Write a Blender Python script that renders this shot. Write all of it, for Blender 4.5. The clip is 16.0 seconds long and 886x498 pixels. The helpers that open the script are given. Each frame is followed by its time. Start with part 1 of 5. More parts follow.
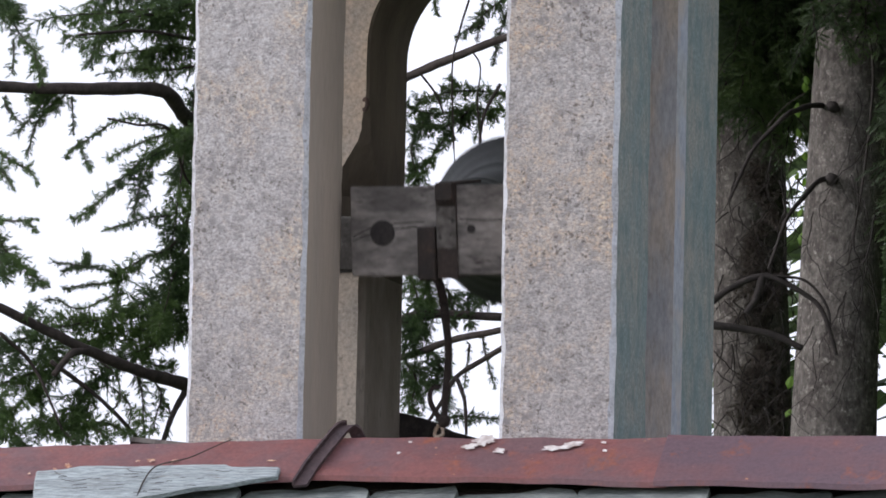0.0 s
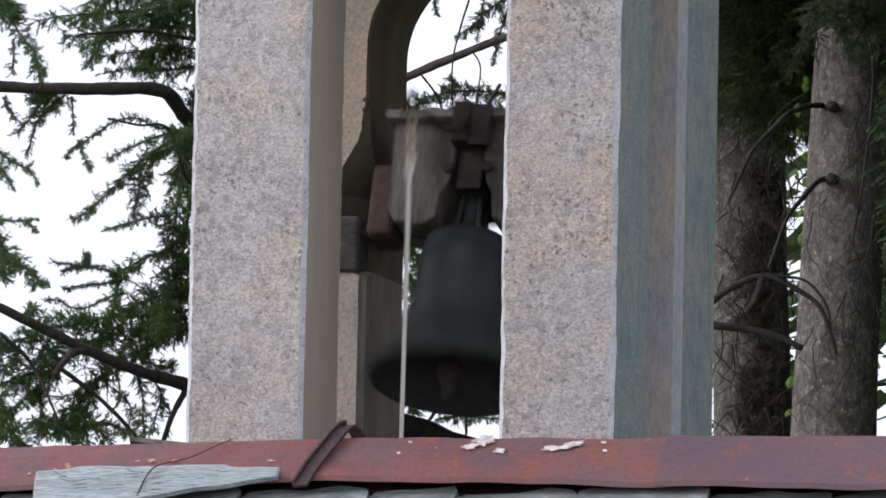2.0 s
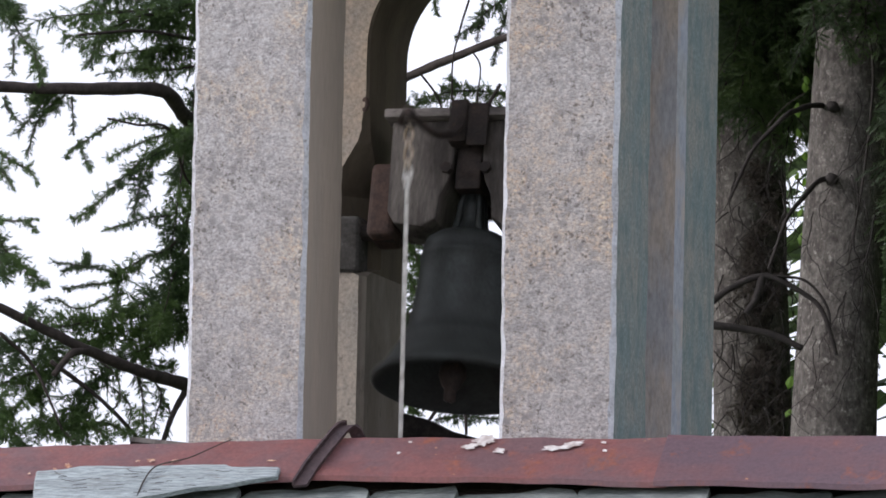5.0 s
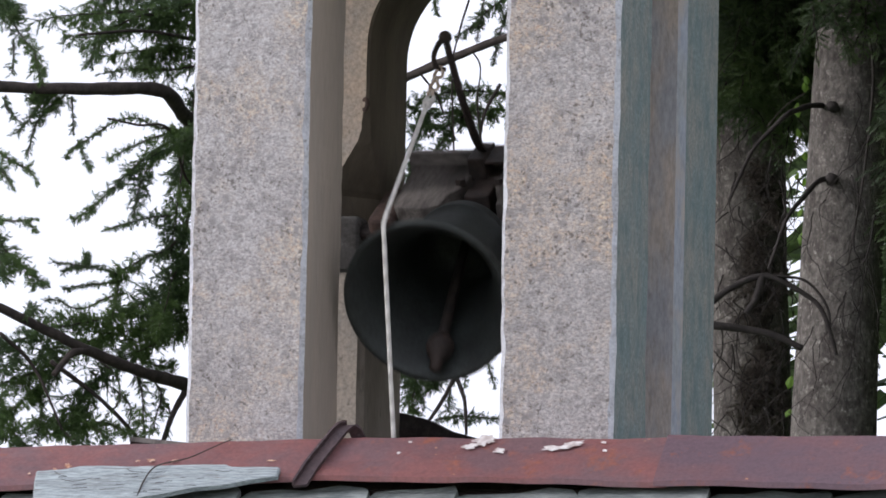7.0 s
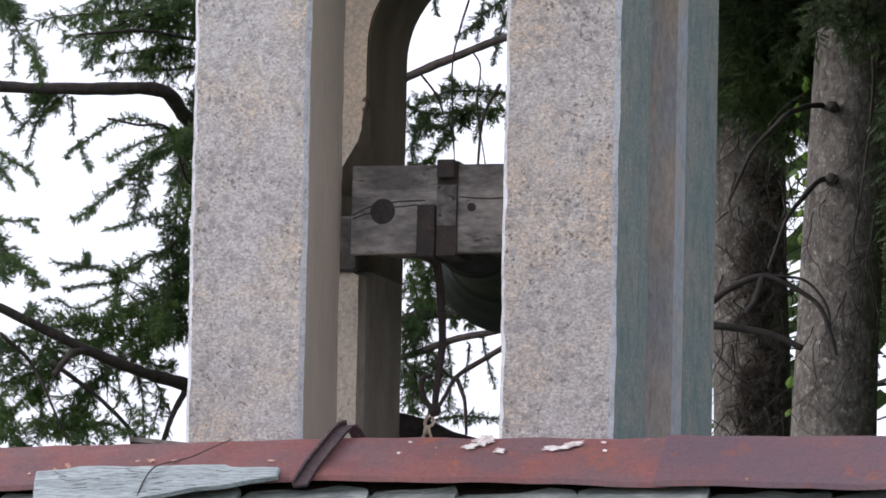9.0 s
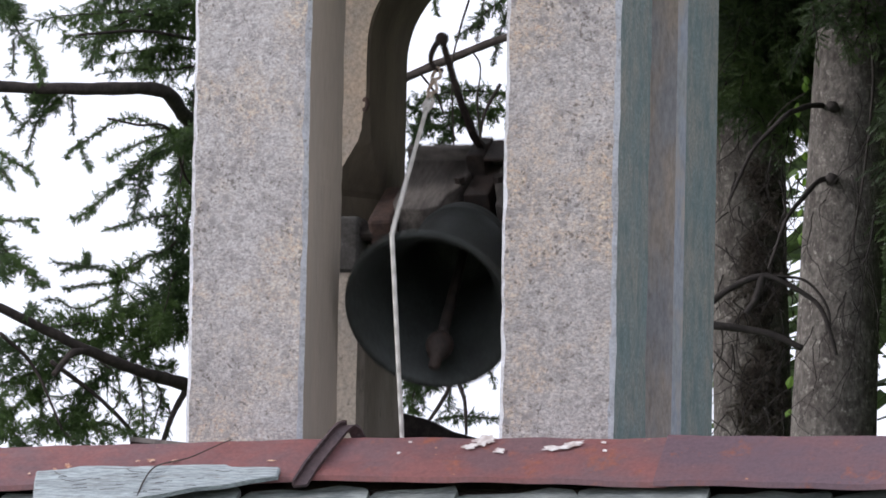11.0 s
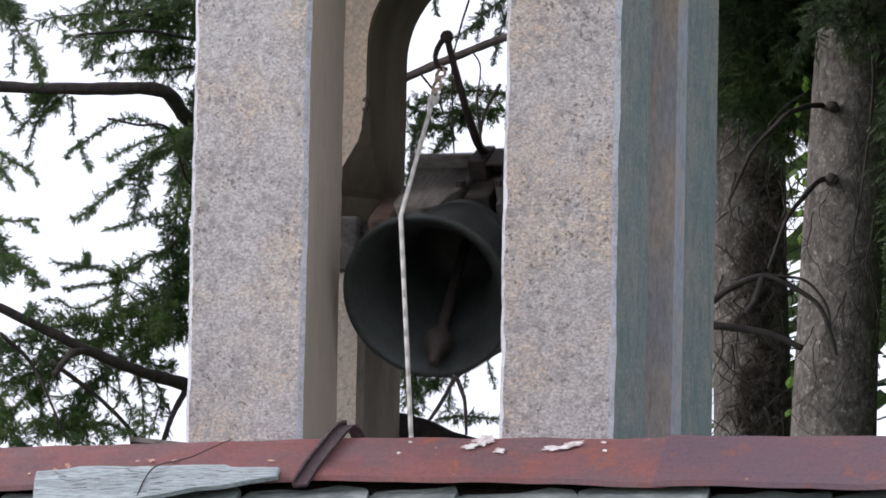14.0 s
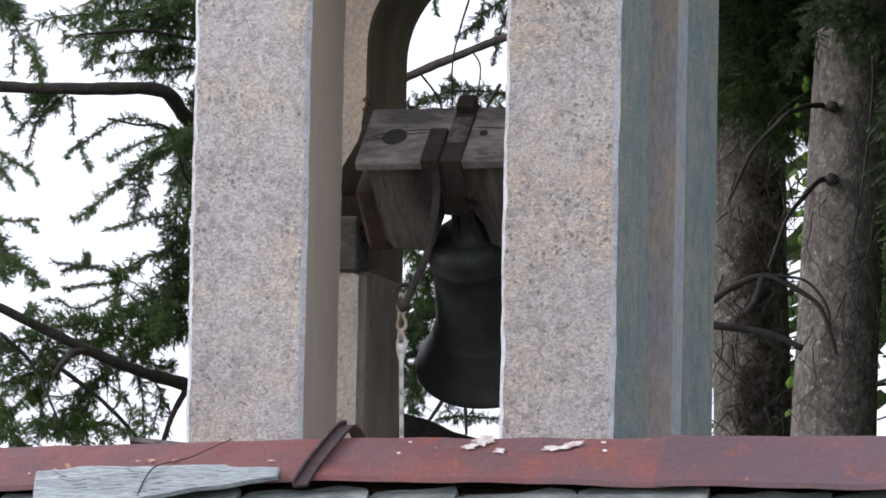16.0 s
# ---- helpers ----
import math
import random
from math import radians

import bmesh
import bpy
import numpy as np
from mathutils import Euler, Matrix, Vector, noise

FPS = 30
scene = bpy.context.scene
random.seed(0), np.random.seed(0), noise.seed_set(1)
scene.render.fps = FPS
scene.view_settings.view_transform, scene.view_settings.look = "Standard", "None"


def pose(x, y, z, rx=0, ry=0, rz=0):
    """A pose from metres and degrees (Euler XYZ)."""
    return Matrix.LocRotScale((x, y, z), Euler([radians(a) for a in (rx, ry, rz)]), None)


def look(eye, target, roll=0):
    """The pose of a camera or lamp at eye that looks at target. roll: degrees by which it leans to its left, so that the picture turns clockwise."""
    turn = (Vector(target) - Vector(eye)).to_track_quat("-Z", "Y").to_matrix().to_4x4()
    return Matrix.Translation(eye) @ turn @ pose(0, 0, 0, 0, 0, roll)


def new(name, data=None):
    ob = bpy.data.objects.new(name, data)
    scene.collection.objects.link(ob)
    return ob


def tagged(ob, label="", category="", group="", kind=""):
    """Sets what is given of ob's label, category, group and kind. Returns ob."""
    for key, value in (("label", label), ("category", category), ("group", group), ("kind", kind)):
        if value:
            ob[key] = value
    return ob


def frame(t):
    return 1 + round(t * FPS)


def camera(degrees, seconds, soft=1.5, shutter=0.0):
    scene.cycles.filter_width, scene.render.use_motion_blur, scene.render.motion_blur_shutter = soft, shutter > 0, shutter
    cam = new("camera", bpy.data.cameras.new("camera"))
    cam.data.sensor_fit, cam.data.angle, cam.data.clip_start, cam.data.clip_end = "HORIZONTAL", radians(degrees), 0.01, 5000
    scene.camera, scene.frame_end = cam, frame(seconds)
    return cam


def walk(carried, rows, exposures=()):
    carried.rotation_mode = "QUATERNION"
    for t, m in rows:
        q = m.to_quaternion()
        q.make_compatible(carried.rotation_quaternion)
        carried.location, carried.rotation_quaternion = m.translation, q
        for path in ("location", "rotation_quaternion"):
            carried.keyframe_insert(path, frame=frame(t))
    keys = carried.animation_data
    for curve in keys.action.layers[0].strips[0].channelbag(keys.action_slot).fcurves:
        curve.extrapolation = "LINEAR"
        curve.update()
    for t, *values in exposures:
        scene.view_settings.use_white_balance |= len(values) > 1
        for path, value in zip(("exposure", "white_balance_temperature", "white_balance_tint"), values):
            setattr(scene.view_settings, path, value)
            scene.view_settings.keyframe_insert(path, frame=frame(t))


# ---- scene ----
PHI = radians(16.5)                 # the camera stands to the right of the belfry's front
TILT = radians(7.0)                 # and below it
DIST = 22.0
AXLE = Vector((0.0, 0.0, 4.4))      # middle of the bell's axle
RIGHT = Vector((math.cos(PHI), math.sin(PHI), 0))
AHEAD = Vector((-math.sin(PHI), math.cos(PHI), 0))
UP = Vector((0, 0, 1))

cam = camera(5.92, 16.0, soft=1.7, shutter=0.5)
AIM = AXLE - 0.067 * RIGHT - 0.023 * UP
EYE = AIM - DIST * math.cos(TILT) * AHEAD - DIST * math.sin(TILT) * UP
VIEW = look(EYE, AIM, 1.2)
walk(cam, [(0.0, VIEW), (16.0, VIEW)], exposures=[(0.0, -0.18, 6330, 16), (7.0, -0.17, 6330, 16), (9.0, -0.11, 6330, 16), (14.0, -0.10, 6330, 16), (16.0, -0.03, 6330, 16)])

# ---- light: a bright overcast sky, softly stronger from the front left ----
world = bpy.data.worlds.new("overcast_sky")
scene.world = world
world.use_nodes = True
wn, wl = world.node_tree.nodes, world.node_tree.links
sky = wn.new("ShaderNodeTexSky")
sky.sky_type, sky.sun_disc = "NISHITA", False
sky.sun_elevation, sky.sun_rotation = radians(22), radians(245)
sky.air_density, sky.dust_density = 1.0, 6.0
hazy = wn.new("ShaderNodeHueSaturation")
hazy.inputs["Saturation"].default_value = 0.25
wl.new(sky.outputs["Color"], hazy.inputs["Color"])
cloud = wn.new("ShaderNodeMix")
cloud.data_type = "RGBA"
cloud.inputs["Factor"].default_value = 0.85
cloud.inputs[7].default_value = (9.2, 9.6, 10.4, 1)      # the even white cloud cover
wl.new(hazy.outputs["Color"], cloud.inputs[6])
wl.new(cloud.outputs[2], wn["Background"].inputs["Color"])
wn["Background"].inputs["Strength"].default_value = 0.15
sun = new("sun", bpy.data.lights.new("sun", "SUN"))
sun.data.energy, sun.data.angle, sun.data.color = 1.6, radians(14), (1.0, 0.97, 0.93)
sun.matrix_world = look((-12, -5.5, 8.9), (0, 0, 3.6))


# ---- materials ----
def nodes_of(name):
    m = bpy.data.materials.new(name)
    m.use_nodes = True
    return m, m.node_tree.nodes, m.node_tree.links, m.node_tree.nodes["Principled BSDF"]


def noise_node(n, l, co, scale, detail=4.0, rough=0.6, stretch=None):
    t = n.new("ShaderNodeTexNoise")
    t.inputs["Scale"].default_value = scale
    t.inputs["Detail"].default_value = detail
    t.inputs["Roughness"].default_value = rough
    if stretch:
        mp = n.new("ShaderNodeMapping")
        mp.inputs["Scale"].default_value = stretch
        l.new(co, mp.inputs["Vector"])
        l.new(mp.outputs["Vector"], t.inputs["Vector"])
    else:
        l.new(co, t.inputs["Vector"])
    return t.outputs["Fac"]


def ramp(n, l, fac, a, b, ca=(0, 0, 0), cb=(1, 1, 1)):
    r = n.new("ShaderNodeValToRGB")
    r.color_ramp.elements[0].position, r.color_ramp.elements[1].position = a, b
    r.color_ramp.elements[0].color, r.color_ramp.elements[1].color = (*ca, 1), (*cb, 1)
    l.new(fac, r.inputs["Fac"])
    return r.outputs["Color"]


def mix(n, l, fac, a, b, how="MIX"):
    m = n.new("ShaderNodeMix")
    m.data_type, m.blend_type = "RGBA", how
    if isinstance(fac, float):
        m.inputs["Factor"].default_value = fac
    else:
        l.new(fac, m.inputs["Factor"])
    for socket, v in (("A", a), ("B", b)):
        target = [s for s in m.inputs if s.name == socket and s.type == "RGBA"][0]
        if isinstance(v, tuple):
            target.default_value = (*v, 1)
        else:
            l.new(v, target)
    return [s for s in m.outputs if s.type == "RGBA"][0]


def relief(n, l, p, fac, strength, distance):
    b = n.new("ShaderNodeBump")
    b.inputs["Strength"].default_value, b.inputs["Distance"].default_value = strength, distance
    l.new(fac, b.inputs["Height"])
    l.new(b.outputs["Normal"], p.inputs["Normal"])


def mottled(name, base, other, scale, fleck=None, fleck_scale=60.0, fleck_at=(0.6, 0.7), rough=0.85, metal=0.0,
            bump=0.4, bump_scale=120.0, bump_depth=0.003, stretch=None, patch=(0.4, 0.62), grainy=0.55):
    """Two tones in soft patches, flecks of a third, and a fine relief."""
    m, n, l, p = nodes_of(name)
    co = n.new("ShaderNodeTexCoord").outputs["Object"]
    c = mix(n, l, ramp(n, l, noise_node(n, l, co, scale, 5, 0.6, stretch), *patch), base, other)
    fine = noise_node(n, l, co, bump_scale, 3, 0.7, stretch)
    c = mix(n, l, grainy, c, ramp(n, l, fine, 0.3, 0.72, (0.25, 0.25, 0.25), (0.78, 0.78, 0.78)), "OVERLAY")
    if fleck:
        c = mix(n, l, ramp(n, l, noise_node(n, l, co, fleck_scale, 4, 0.65, stretch), *fleck_at), c, fleck)
    l.new(c, p.inputs["Base Color"])
    p.inputs["Roughness"].default_value, p.inputs["Metallic"].default_value = rough, metal
    relief(n, l, p, fine, bump, bump_depth)
    return m


def cement(name, grey, tan, dark):
    """Roughcast cement: sandy grain, tan weathering, dark pits with lichen."""
    m, n, l, p = nodes_of(name)
    co = n.new("ShaderNodeTexCoord").outputs["Object"]
    tanned = noise_node(n, l, co, 4.2, 5, 0.6)
    c = mix(n, l, ramp(n, l, tanned, 0.46, 0.70), grey, tan)
    worn = noise_node(n, l, co, 3.1, 6, 0.7, (1, 1, 0.6))      # broad cloudy greys
    c = mix(n, l, ramp(n, l, worn, 0.36, 0.66, (0.55, 0.55, 0.55), (0, 0, 0)), c, (grey[0] * 0.66, grey[1] * 0.655, grey[2] * 0.66))
    mottle = ramp(n, l, noise_node(n, l, co, 42, 6, 0.75), 0.40, 0.56, (1, 1, 1), (0, 0, 0))
    patchy = ramp(n, l, noise_node(n, l, co, 7, 4, 0.6), 0.36, 0.62, (0.35, 0.35, 0.35), (1, 1, 1))
    c = mix(n, l, mix(n, l, 1.0, mottle, patchy, "MULTIPLY"), c, (grey[0] * 0.60, grey[1] * 0.585, grey[2] * 0.59))
    sand = mix(n, l, ramp(n, l, noise_node(n, l, co, 90, 4, 0.7), 0.50, 0.62), c, (tan[0] * 1.15, tan[1] * 1.06, tan[2] * 0.98))
    c = mix(n, l, ramp(n, l, tanned, 0.46, 0.66, (0.10, 0.10, 0.10), (0.8, 0.8, 0.8)), c, sand)
    grain = noise_node(n, l, co, 105, 5, 0.85, (1, 1, 1.5))
    c = mix(n, l, 0.85, c, ramp(n, l, grain, 0.34, 0.66, (0.22, 0.22, 0.22), (0.84, 0.84, 0.84)), "OVERLAY")
    warp = n.new("ShaderNodeVectorMath")                # soft grey rounds of lichen, in groups
    warp.operation = "MULTIPLY_ADD"
    ripple = n.new("ShaderNodeTexNoise")
    ripple.inputs["Scale"].default_value = 60
    l.new(co, ripple.inputs["Vector"])
    l.new(ripple.outputs["Color"], warp.inputs[0])
    warp.inputs[1].default_value = (0.020, 0.020, 0.020)
    l.new(co, warp.inputs[2])
    for size, group, much in ((30, 5, 0.95), (62, 11, 0.8)):
        cell = n.new("ShaderNodeTexVoronoi")
        cell.inputs["Scale"].default_value = size
        l.new(warp.outputs[0], cell.inputs["Vector"])
        here = ramp(n, l, noise_node(n, l, co, group, 3, 0.5), 0.40, 0.62)
        spot = mix(n, l, 1.0, ramp(n, l, cell.outputs["Distance"], 0.20, 0.42, (much, much, much), (0, 0, 0)), here, "MULTIPLY")
        c = mix(n, l, spot, c, (grey[0] * 0.56, grey[1] * 0.545, grey[2] * 0.55))
    many = noise_node(n, l, co, 5, 4, 0.6)
    pit = noise_node(n, l, co, 85, 3, 0.55)
    spread = n.new("ShaderNodeMath")
    spread.operation, spread.inputs[1].default_value = "MULTIPLY_ADD", 0.42
    l.new(many, spread.inputs[0])
    l.new(pit, spread.inputs[2])
    c = mix(n, l, ramp(n, l, spread.outputs[0], 0.82, 0.90, (0, 0, 0), (0.8, 0.8, 0.8)), c, dark)
    l.new(c, p.inputs["Base Color"])
    p.inputs["Roughness"].default_value = 0.92
    relief(n, l, p, grain, 1.0, 0.004)
    return m


CEMENT = cement("roughcast_cement", (0.60, 0.57, 0.565), (0.64, 0.54, 0.44), (0.17, 0.15, 0.135))
CEMENT_TAN = cement("tan_spotted_cement", (0.555, 0.525, 0.515), (0.63, 0.50, 0.375), (0.14, 0.12, 0.105))
EDGE = mottled("worn_pale_edge", (0.62, 0.63, 0.67), (0.46, 0.46, 0.48), 14, (0.3, 0.29, 0.28), 50, (0.6, 0.7), 0.85, bump=0.5, bump_scale=120)
# brown carries the shade of the left rear pillar's reveal and niche
SHADED = mottled("shaded_brown_plaster", (0.145, 0.118, 0.084), (0.10, 0.082, 0.06), 5, (0.08, 0.07, 0.055), 25, (0.6, 0.75), 0.9, bump=0.2, bump_scale=60, stretch=(1.5, 1.5, 0.4), grainy=0.2)
GREYED = mottled("greyed_plaster", (0.47, 0.415, 0.35), (0.37, 0.34, 0.30), 7, (0.2, 0.18, 0.15), 40, (0.62, 0.74), 0.93, bump=0.6, bump_scale=90)
# plaster with the lower reveal's shade put into its grey
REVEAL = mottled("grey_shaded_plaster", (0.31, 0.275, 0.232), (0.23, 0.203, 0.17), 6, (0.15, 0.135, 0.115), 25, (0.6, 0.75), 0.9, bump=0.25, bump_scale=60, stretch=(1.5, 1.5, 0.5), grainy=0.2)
STAINED = mottled("stained_grey_cement", (0.085, 0.082, 0.077), (0.05, 0.046, 0.042), 14, (0.16, 0.155, 0.145), 26, (0.6, 0.72), 0.95)
BLUISH = mottled("bluish_worn_plaster", (0.33, 0.36, 0.41), (0.31, 0.325, 0.32), 8, (0.42, 0.38, 0.34), 14, (0.50, 0.66), 0.9, bump=0.2, bump_scale=80, stretch=(1.5, 1.5, 0.4), grainy=0.4)
PALE = mottled("pale_smooth_plaster", (0.46, 0.395, 0.335), (0.36, 0.365, 0.38), 8, (0.25, 0.24, 0.22), 26, (0.60, 0.75), 0.9, bump=0.3, bump_scale=80, stretch=(1.5, 1.5, 0.4), grainy=0.4)
PLASTER = mottled("yellowed_plaster", (0.56, 0.445, 0.335), (0.42, 0.375, 0.325), 5, (0.2, 0.17, 0.13), 45, (0.62, 0.72), 0.93, bump=0.6, bump_scale=90)
SMOOTH = mottled("smooth_cement", (0.47, 0.405, 0.335), (0.42, 0.37, 0.315), 4, (0.33, 0.29, 0.25), 25, (0.6, 0.8), 0.9, bump=0.12, bump_scale=40, stretch=(1.5, 1.5, 0.3), grainy=0.12)
GREEN = mottled("algae_stained_cement", (0.215, 0.27, 0.27), (0.31, 0.305, 0.275), 7, (0.135, 0.195, 0.195), 24, (0.46, 0.72), 0.9, bump=0.5, bump_scale=130, stretch=(1.3, 1.3, 0.7), patch=(0.40, 0.64), grainy=0.8)
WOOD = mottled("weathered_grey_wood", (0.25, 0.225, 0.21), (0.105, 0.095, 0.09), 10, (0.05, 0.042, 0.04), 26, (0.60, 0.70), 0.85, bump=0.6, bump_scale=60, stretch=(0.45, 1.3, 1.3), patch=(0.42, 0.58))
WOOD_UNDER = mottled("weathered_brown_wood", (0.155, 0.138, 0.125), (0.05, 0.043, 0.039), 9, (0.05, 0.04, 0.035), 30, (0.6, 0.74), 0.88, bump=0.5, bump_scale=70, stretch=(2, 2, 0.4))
WORN = mottled("worn_iron", (0.16, 0.145, 0.135), (0.07, 0.06, 0.055), 30, (0.035, 0.03, 0.028), 50, (0.55, 0.65), 0.7, 0.2)
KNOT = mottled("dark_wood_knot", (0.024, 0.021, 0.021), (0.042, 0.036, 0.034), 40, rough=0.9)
IRON = mottled("rusty_iron", (0.034, 0.028, 0.026), (0.055, 0.04, 0.035), 20, (0.08, 0.05, 0.038), 45, (0.6, 0.72), 0.75, 0.35, bump=0.5, bump_scale=150)
CLAMPED = mottled("purple_brown_iron", (0.085, 0.055, 0.058), (0.055, 0.038, 0.042), 18, (0.13, 0.10, 0.105), 40, (0.58, 0.72), 0.5, 0.3, bump=0.4, bump_scale=120)
RUST = mottled("brown_rust", (0.085, 0.052, 0.041), (0.06, 0.04, 0.034), 25, rough=0.85, metal=0.2)
BRONZE = mottled("dark_green_bronze", (0.027, 0.031, 0.030), (0.040, 0.047, 0.045), 9, (0.065, 0.073, 0.07), 60, (0.7, 0.82), 0.55, 0.35, bump=0.15, bump_scale=120)
ROPE = mottled("white_cord", (0.72, 0.70, 0.66), (0.55, 0.53, 0.50), 40, rough=0.9, bump_scale=300)
TWINE = mottled("tan_twine", (0.56, 0.47, 0.38), (0.40, 0.31, 0.23), 50, rough=0.95, bump_scale=300)
SLATE = mottled("grey_green_slate", (0.31, 0.345, 0.34), (0.16, 0.185, 0.185), 9, (0.34, 0.36, 0.34), 25, (0.6, 0.75), 0.75, bump=0.6, bump_scale=70, stretch=(0.6, 2.5, 2))
SLATE_PALE = mottled("pale_grey_slate", (0.36, 0.41, 0.425), (0.28, 0.315, 0.325), 8, (0.17, 0.15, 0.13), 24, (0.58, 0.70), 0.8, bump=1.0, bump_scale=75, stretch=(0.35, 3, 3), grainy=0.9)
FLAKED = mottled("rust_flaked_metal", (0.62, 0.42, 0.31), (0.36, 0.16, 0.09), 90, rough=0.8)
BARE = mottled("bare_pale_metal", (0.72, 0.68, 0.66), (0.40, 0.33, 0.31), 60, rough=0.6)
MORTAR = mottled("stone_wall_plaster", (0.5, 0.47, 0.42), (0.4, 0.38, 0.34), 2, rough=0.95, bump_scale=30)
GRASS = mottled("meadow", (0.07, 0.10, 0.03), (0.10, 0.11, 0.045), 1.5, (0.12, 0.10, 0.05), 6, rough=0.95, bump=1.0, bump_scale=25, bump_depth=0.05)


def bark_plates():
    """Grey spruce bark: small scaly plates with dark cracks, pale lichen and dark scars."""
    m, n, l, p = nodes_of("grey_spruce_bark")
    co = n.new("ShaderNodeTexCoord").outputs["Object"]
    c = mix(n, l, ramp(n, l, noise_node(n, l, co, 14, 5, 0.65, (1, 1, 0.7)), 0.40, 0.62), (0.115, 0.10, 0.09), (0.215, 0.195, 0.175))
    c = mix(n, l, ramp(n, l, noise_node(n, l, co, 45, 5, 0.7), 0.55, 0.66), c, (0.36, 0.335, 0.30))
    scale = noise_node(n, l, co, 60, 5, 0.75, (1, 1, 0.6))
    c = mix(n, l, 0.9, c, ramp(n, l, scale, 0.32, 0.66, (0.18, 0.18, 0.18), (0.74, 0.74, 0.74)), "OVERLAY")
    c = mix(n, l, ramp(n, l, noise_node(n, l, co, 9, 3, 0.5), 0.64, 0.72), c, (0.05, 0.042, 0.038))
    l.new(c, p.inputs["Base Color"])
    p.inputs["Roughness"].default_value = 0.93
    relief(n, l, p, scale, 1.0, 0.012)
    return m


BARK = bark_plates()
TWIG = mottled("dark_twig_bark", (0.066, 0.052, 0.047), (0.038, 0.031, 0.028), 30, rough=0.9, bump_scale=200)
DEADWOOD = mottled("dead_twig_bark", (0.052, 0.043, 0.040), (0.030, 0.025, 0.023), 30, rough=0.9, bump_scale=200)
DRY = mottled("dry_brown_brush", (0.15, 0.125, 0.105), (0.085, 0.07, 0.06), 25, rough=0.95)


def red_paint(name, tone, shade):
    m, n, l, p = nodes_of(name)
    co = n.new("ShaderNodeTexCoord").outputs["Object"]
    c = mix(n, l, ramp(n, l, noise_node(n, l, co, 4, 6, 0.65, (1, 1.5, 1.5)), 0.42, 0.58), tone, shade)
    c = mix(n, l, ramp(n, l, noise_node(n, l, co, 11, 5, 0.7), 0.58, 0.72), c, (0.25, 0.075, 0.04))
    c = mix(n, l, ramp(n, l, noise_node(n, l, co, 30, 3, 0.7), 0.71, 0.75), c, (0.40, 0.20, 0.12))
    c = mix(n, l, 0.4, c, ramp(n, l, noise_node(n, l, co, 90, 3, 0.7), 0.3, 0.7, (0.3, 0.3, 0.3), (0.72, 0.72, 0.72)), "OVERLAY")
    l.new(c, p.inputs["Base Color"])
    p.inputs["Roughness"].default_value = 0.55
    relief(n, l, p, noise_node(n, l, co, 35, 5, 0.6), 0.35, 0.004)
    return m


RED = red_paint("weathered_red_paint", (0.20, 0.072, 0.068), (0.145, 0.075, 0.082))
MAUVE = red_paint("faded_mauve_red_paint", (0.145, 0.070, 0.078), (0.115, 0.068, 0.085))


def leaf(name, a, b, glow=0.25):
    m, n, l, p = nodes_of(name)
    info = n.new("ShaderNodeNewGeometry")
    co = n.new("ShaderNodeTexCoord").outputs["Object"]
    c = mix(n, l, info.outputs["Random Per Island"], a, b)
    c = mix(n, l, ramp(n, l, noise_node(n, l, co, 3.5, 3, 0.6), 0.40, 0.66), c, (b[0] * 1.35, b[1] * 1.35, b[2]), "MIX")
    l.new(c, p.inputs["Base Color"])
    p.inputs["Roughness"].default_value = 0.55
    t = n.new("ShaderNodeBsdfTranslucent")
    l.new(c, t.inputs["Color"])
    s = n.new("ShaderNodeMixShader")
    s.inputs["Fac"].default_value = glow
    l.new(p.outputs[0], s.inputs[1])
    l.new(t.outputs[0], s.inputs[2])
    l.new(s.outputs[0], n["Material Output"].inputs["Surface"])
    return m


NEEDLE = leaf("spruce_needles", (0.044, 0.076, 0.040), (0.10, 0.165, 0.064), 0.45)
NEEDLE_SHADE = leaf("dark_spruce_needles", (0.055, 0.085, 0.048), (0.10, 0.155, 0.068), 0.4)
BROADLEAF = leaf("young_green_leaf", (0.16, 0.30, 0.05), (0.22, 0.38, 0.07), 0.5)


# ---- mesh helpers ----
def part(name, bm, material, parent=None, label="", smooth=False):
    """Links a bmesh as one mesh object, under a thing or a part."""
    me = bpy.data.meshes.new(name)
    bm.to_mesh(me)
    bm.free()
    for m in (material if isinstance(material, (list, tuple)) else [material]):
        me.materials.append(m)
    if smooth:
        for f in me.polygons:
            f.use_smooth = True
    ob = new(name, me)
    ob.parent = parent
    if label:
        ob["label"] = label
    return ob


def empty(name, place=(0, 0, 0)):
    ob = new(name)
    ob.empty_display_size = 0.1
    ob.location = place
    return ob


def box(bm, a, b, bevel=0.0, segments=2):
    """A box from corner a to corner b with rounded edges."""
    a, b = Vector(a), Vector(b)
    made = bmesh.ops.create_cube(bm, size=1.0, matrix=Matrix.LocRotScale((a + b) / 2, None, b - a))
    if bevel:
        edges = list({e for v in made["verts"] for e in v.link_edges})
        bmesh.ops.bevel(bm, geom=edges, offset=bevel, segments=segments, affect="EDGES", profile=0.6)
    return bm


def prism(bm, outline, y0, y1, bevel=0.0):
    """An outline in x and z, thick from y0 to y1."""
    front = [bm.verts.new((x, y0, z)) for x, z in outline]
    back = [bm.verts.new((x, y1, z)) for x, z in outline]
    k = len(outline)
    bm.faces.new(front)
    bm.faces.new(back[::-1])
    for i in range(k):
        bm.faces.new((front[i], back[i], back[(i + 1) % k], front[(i + 1) % k]))
    bmesh.ops.recalc_face_normals(bm, faces=bm.faces)
    if bevel:
        bmesh.ops.bevel(bm, geom=list(bm.edges), offset=bevel, segments=2, affect="EDGES", profile=0.6)
    return bm


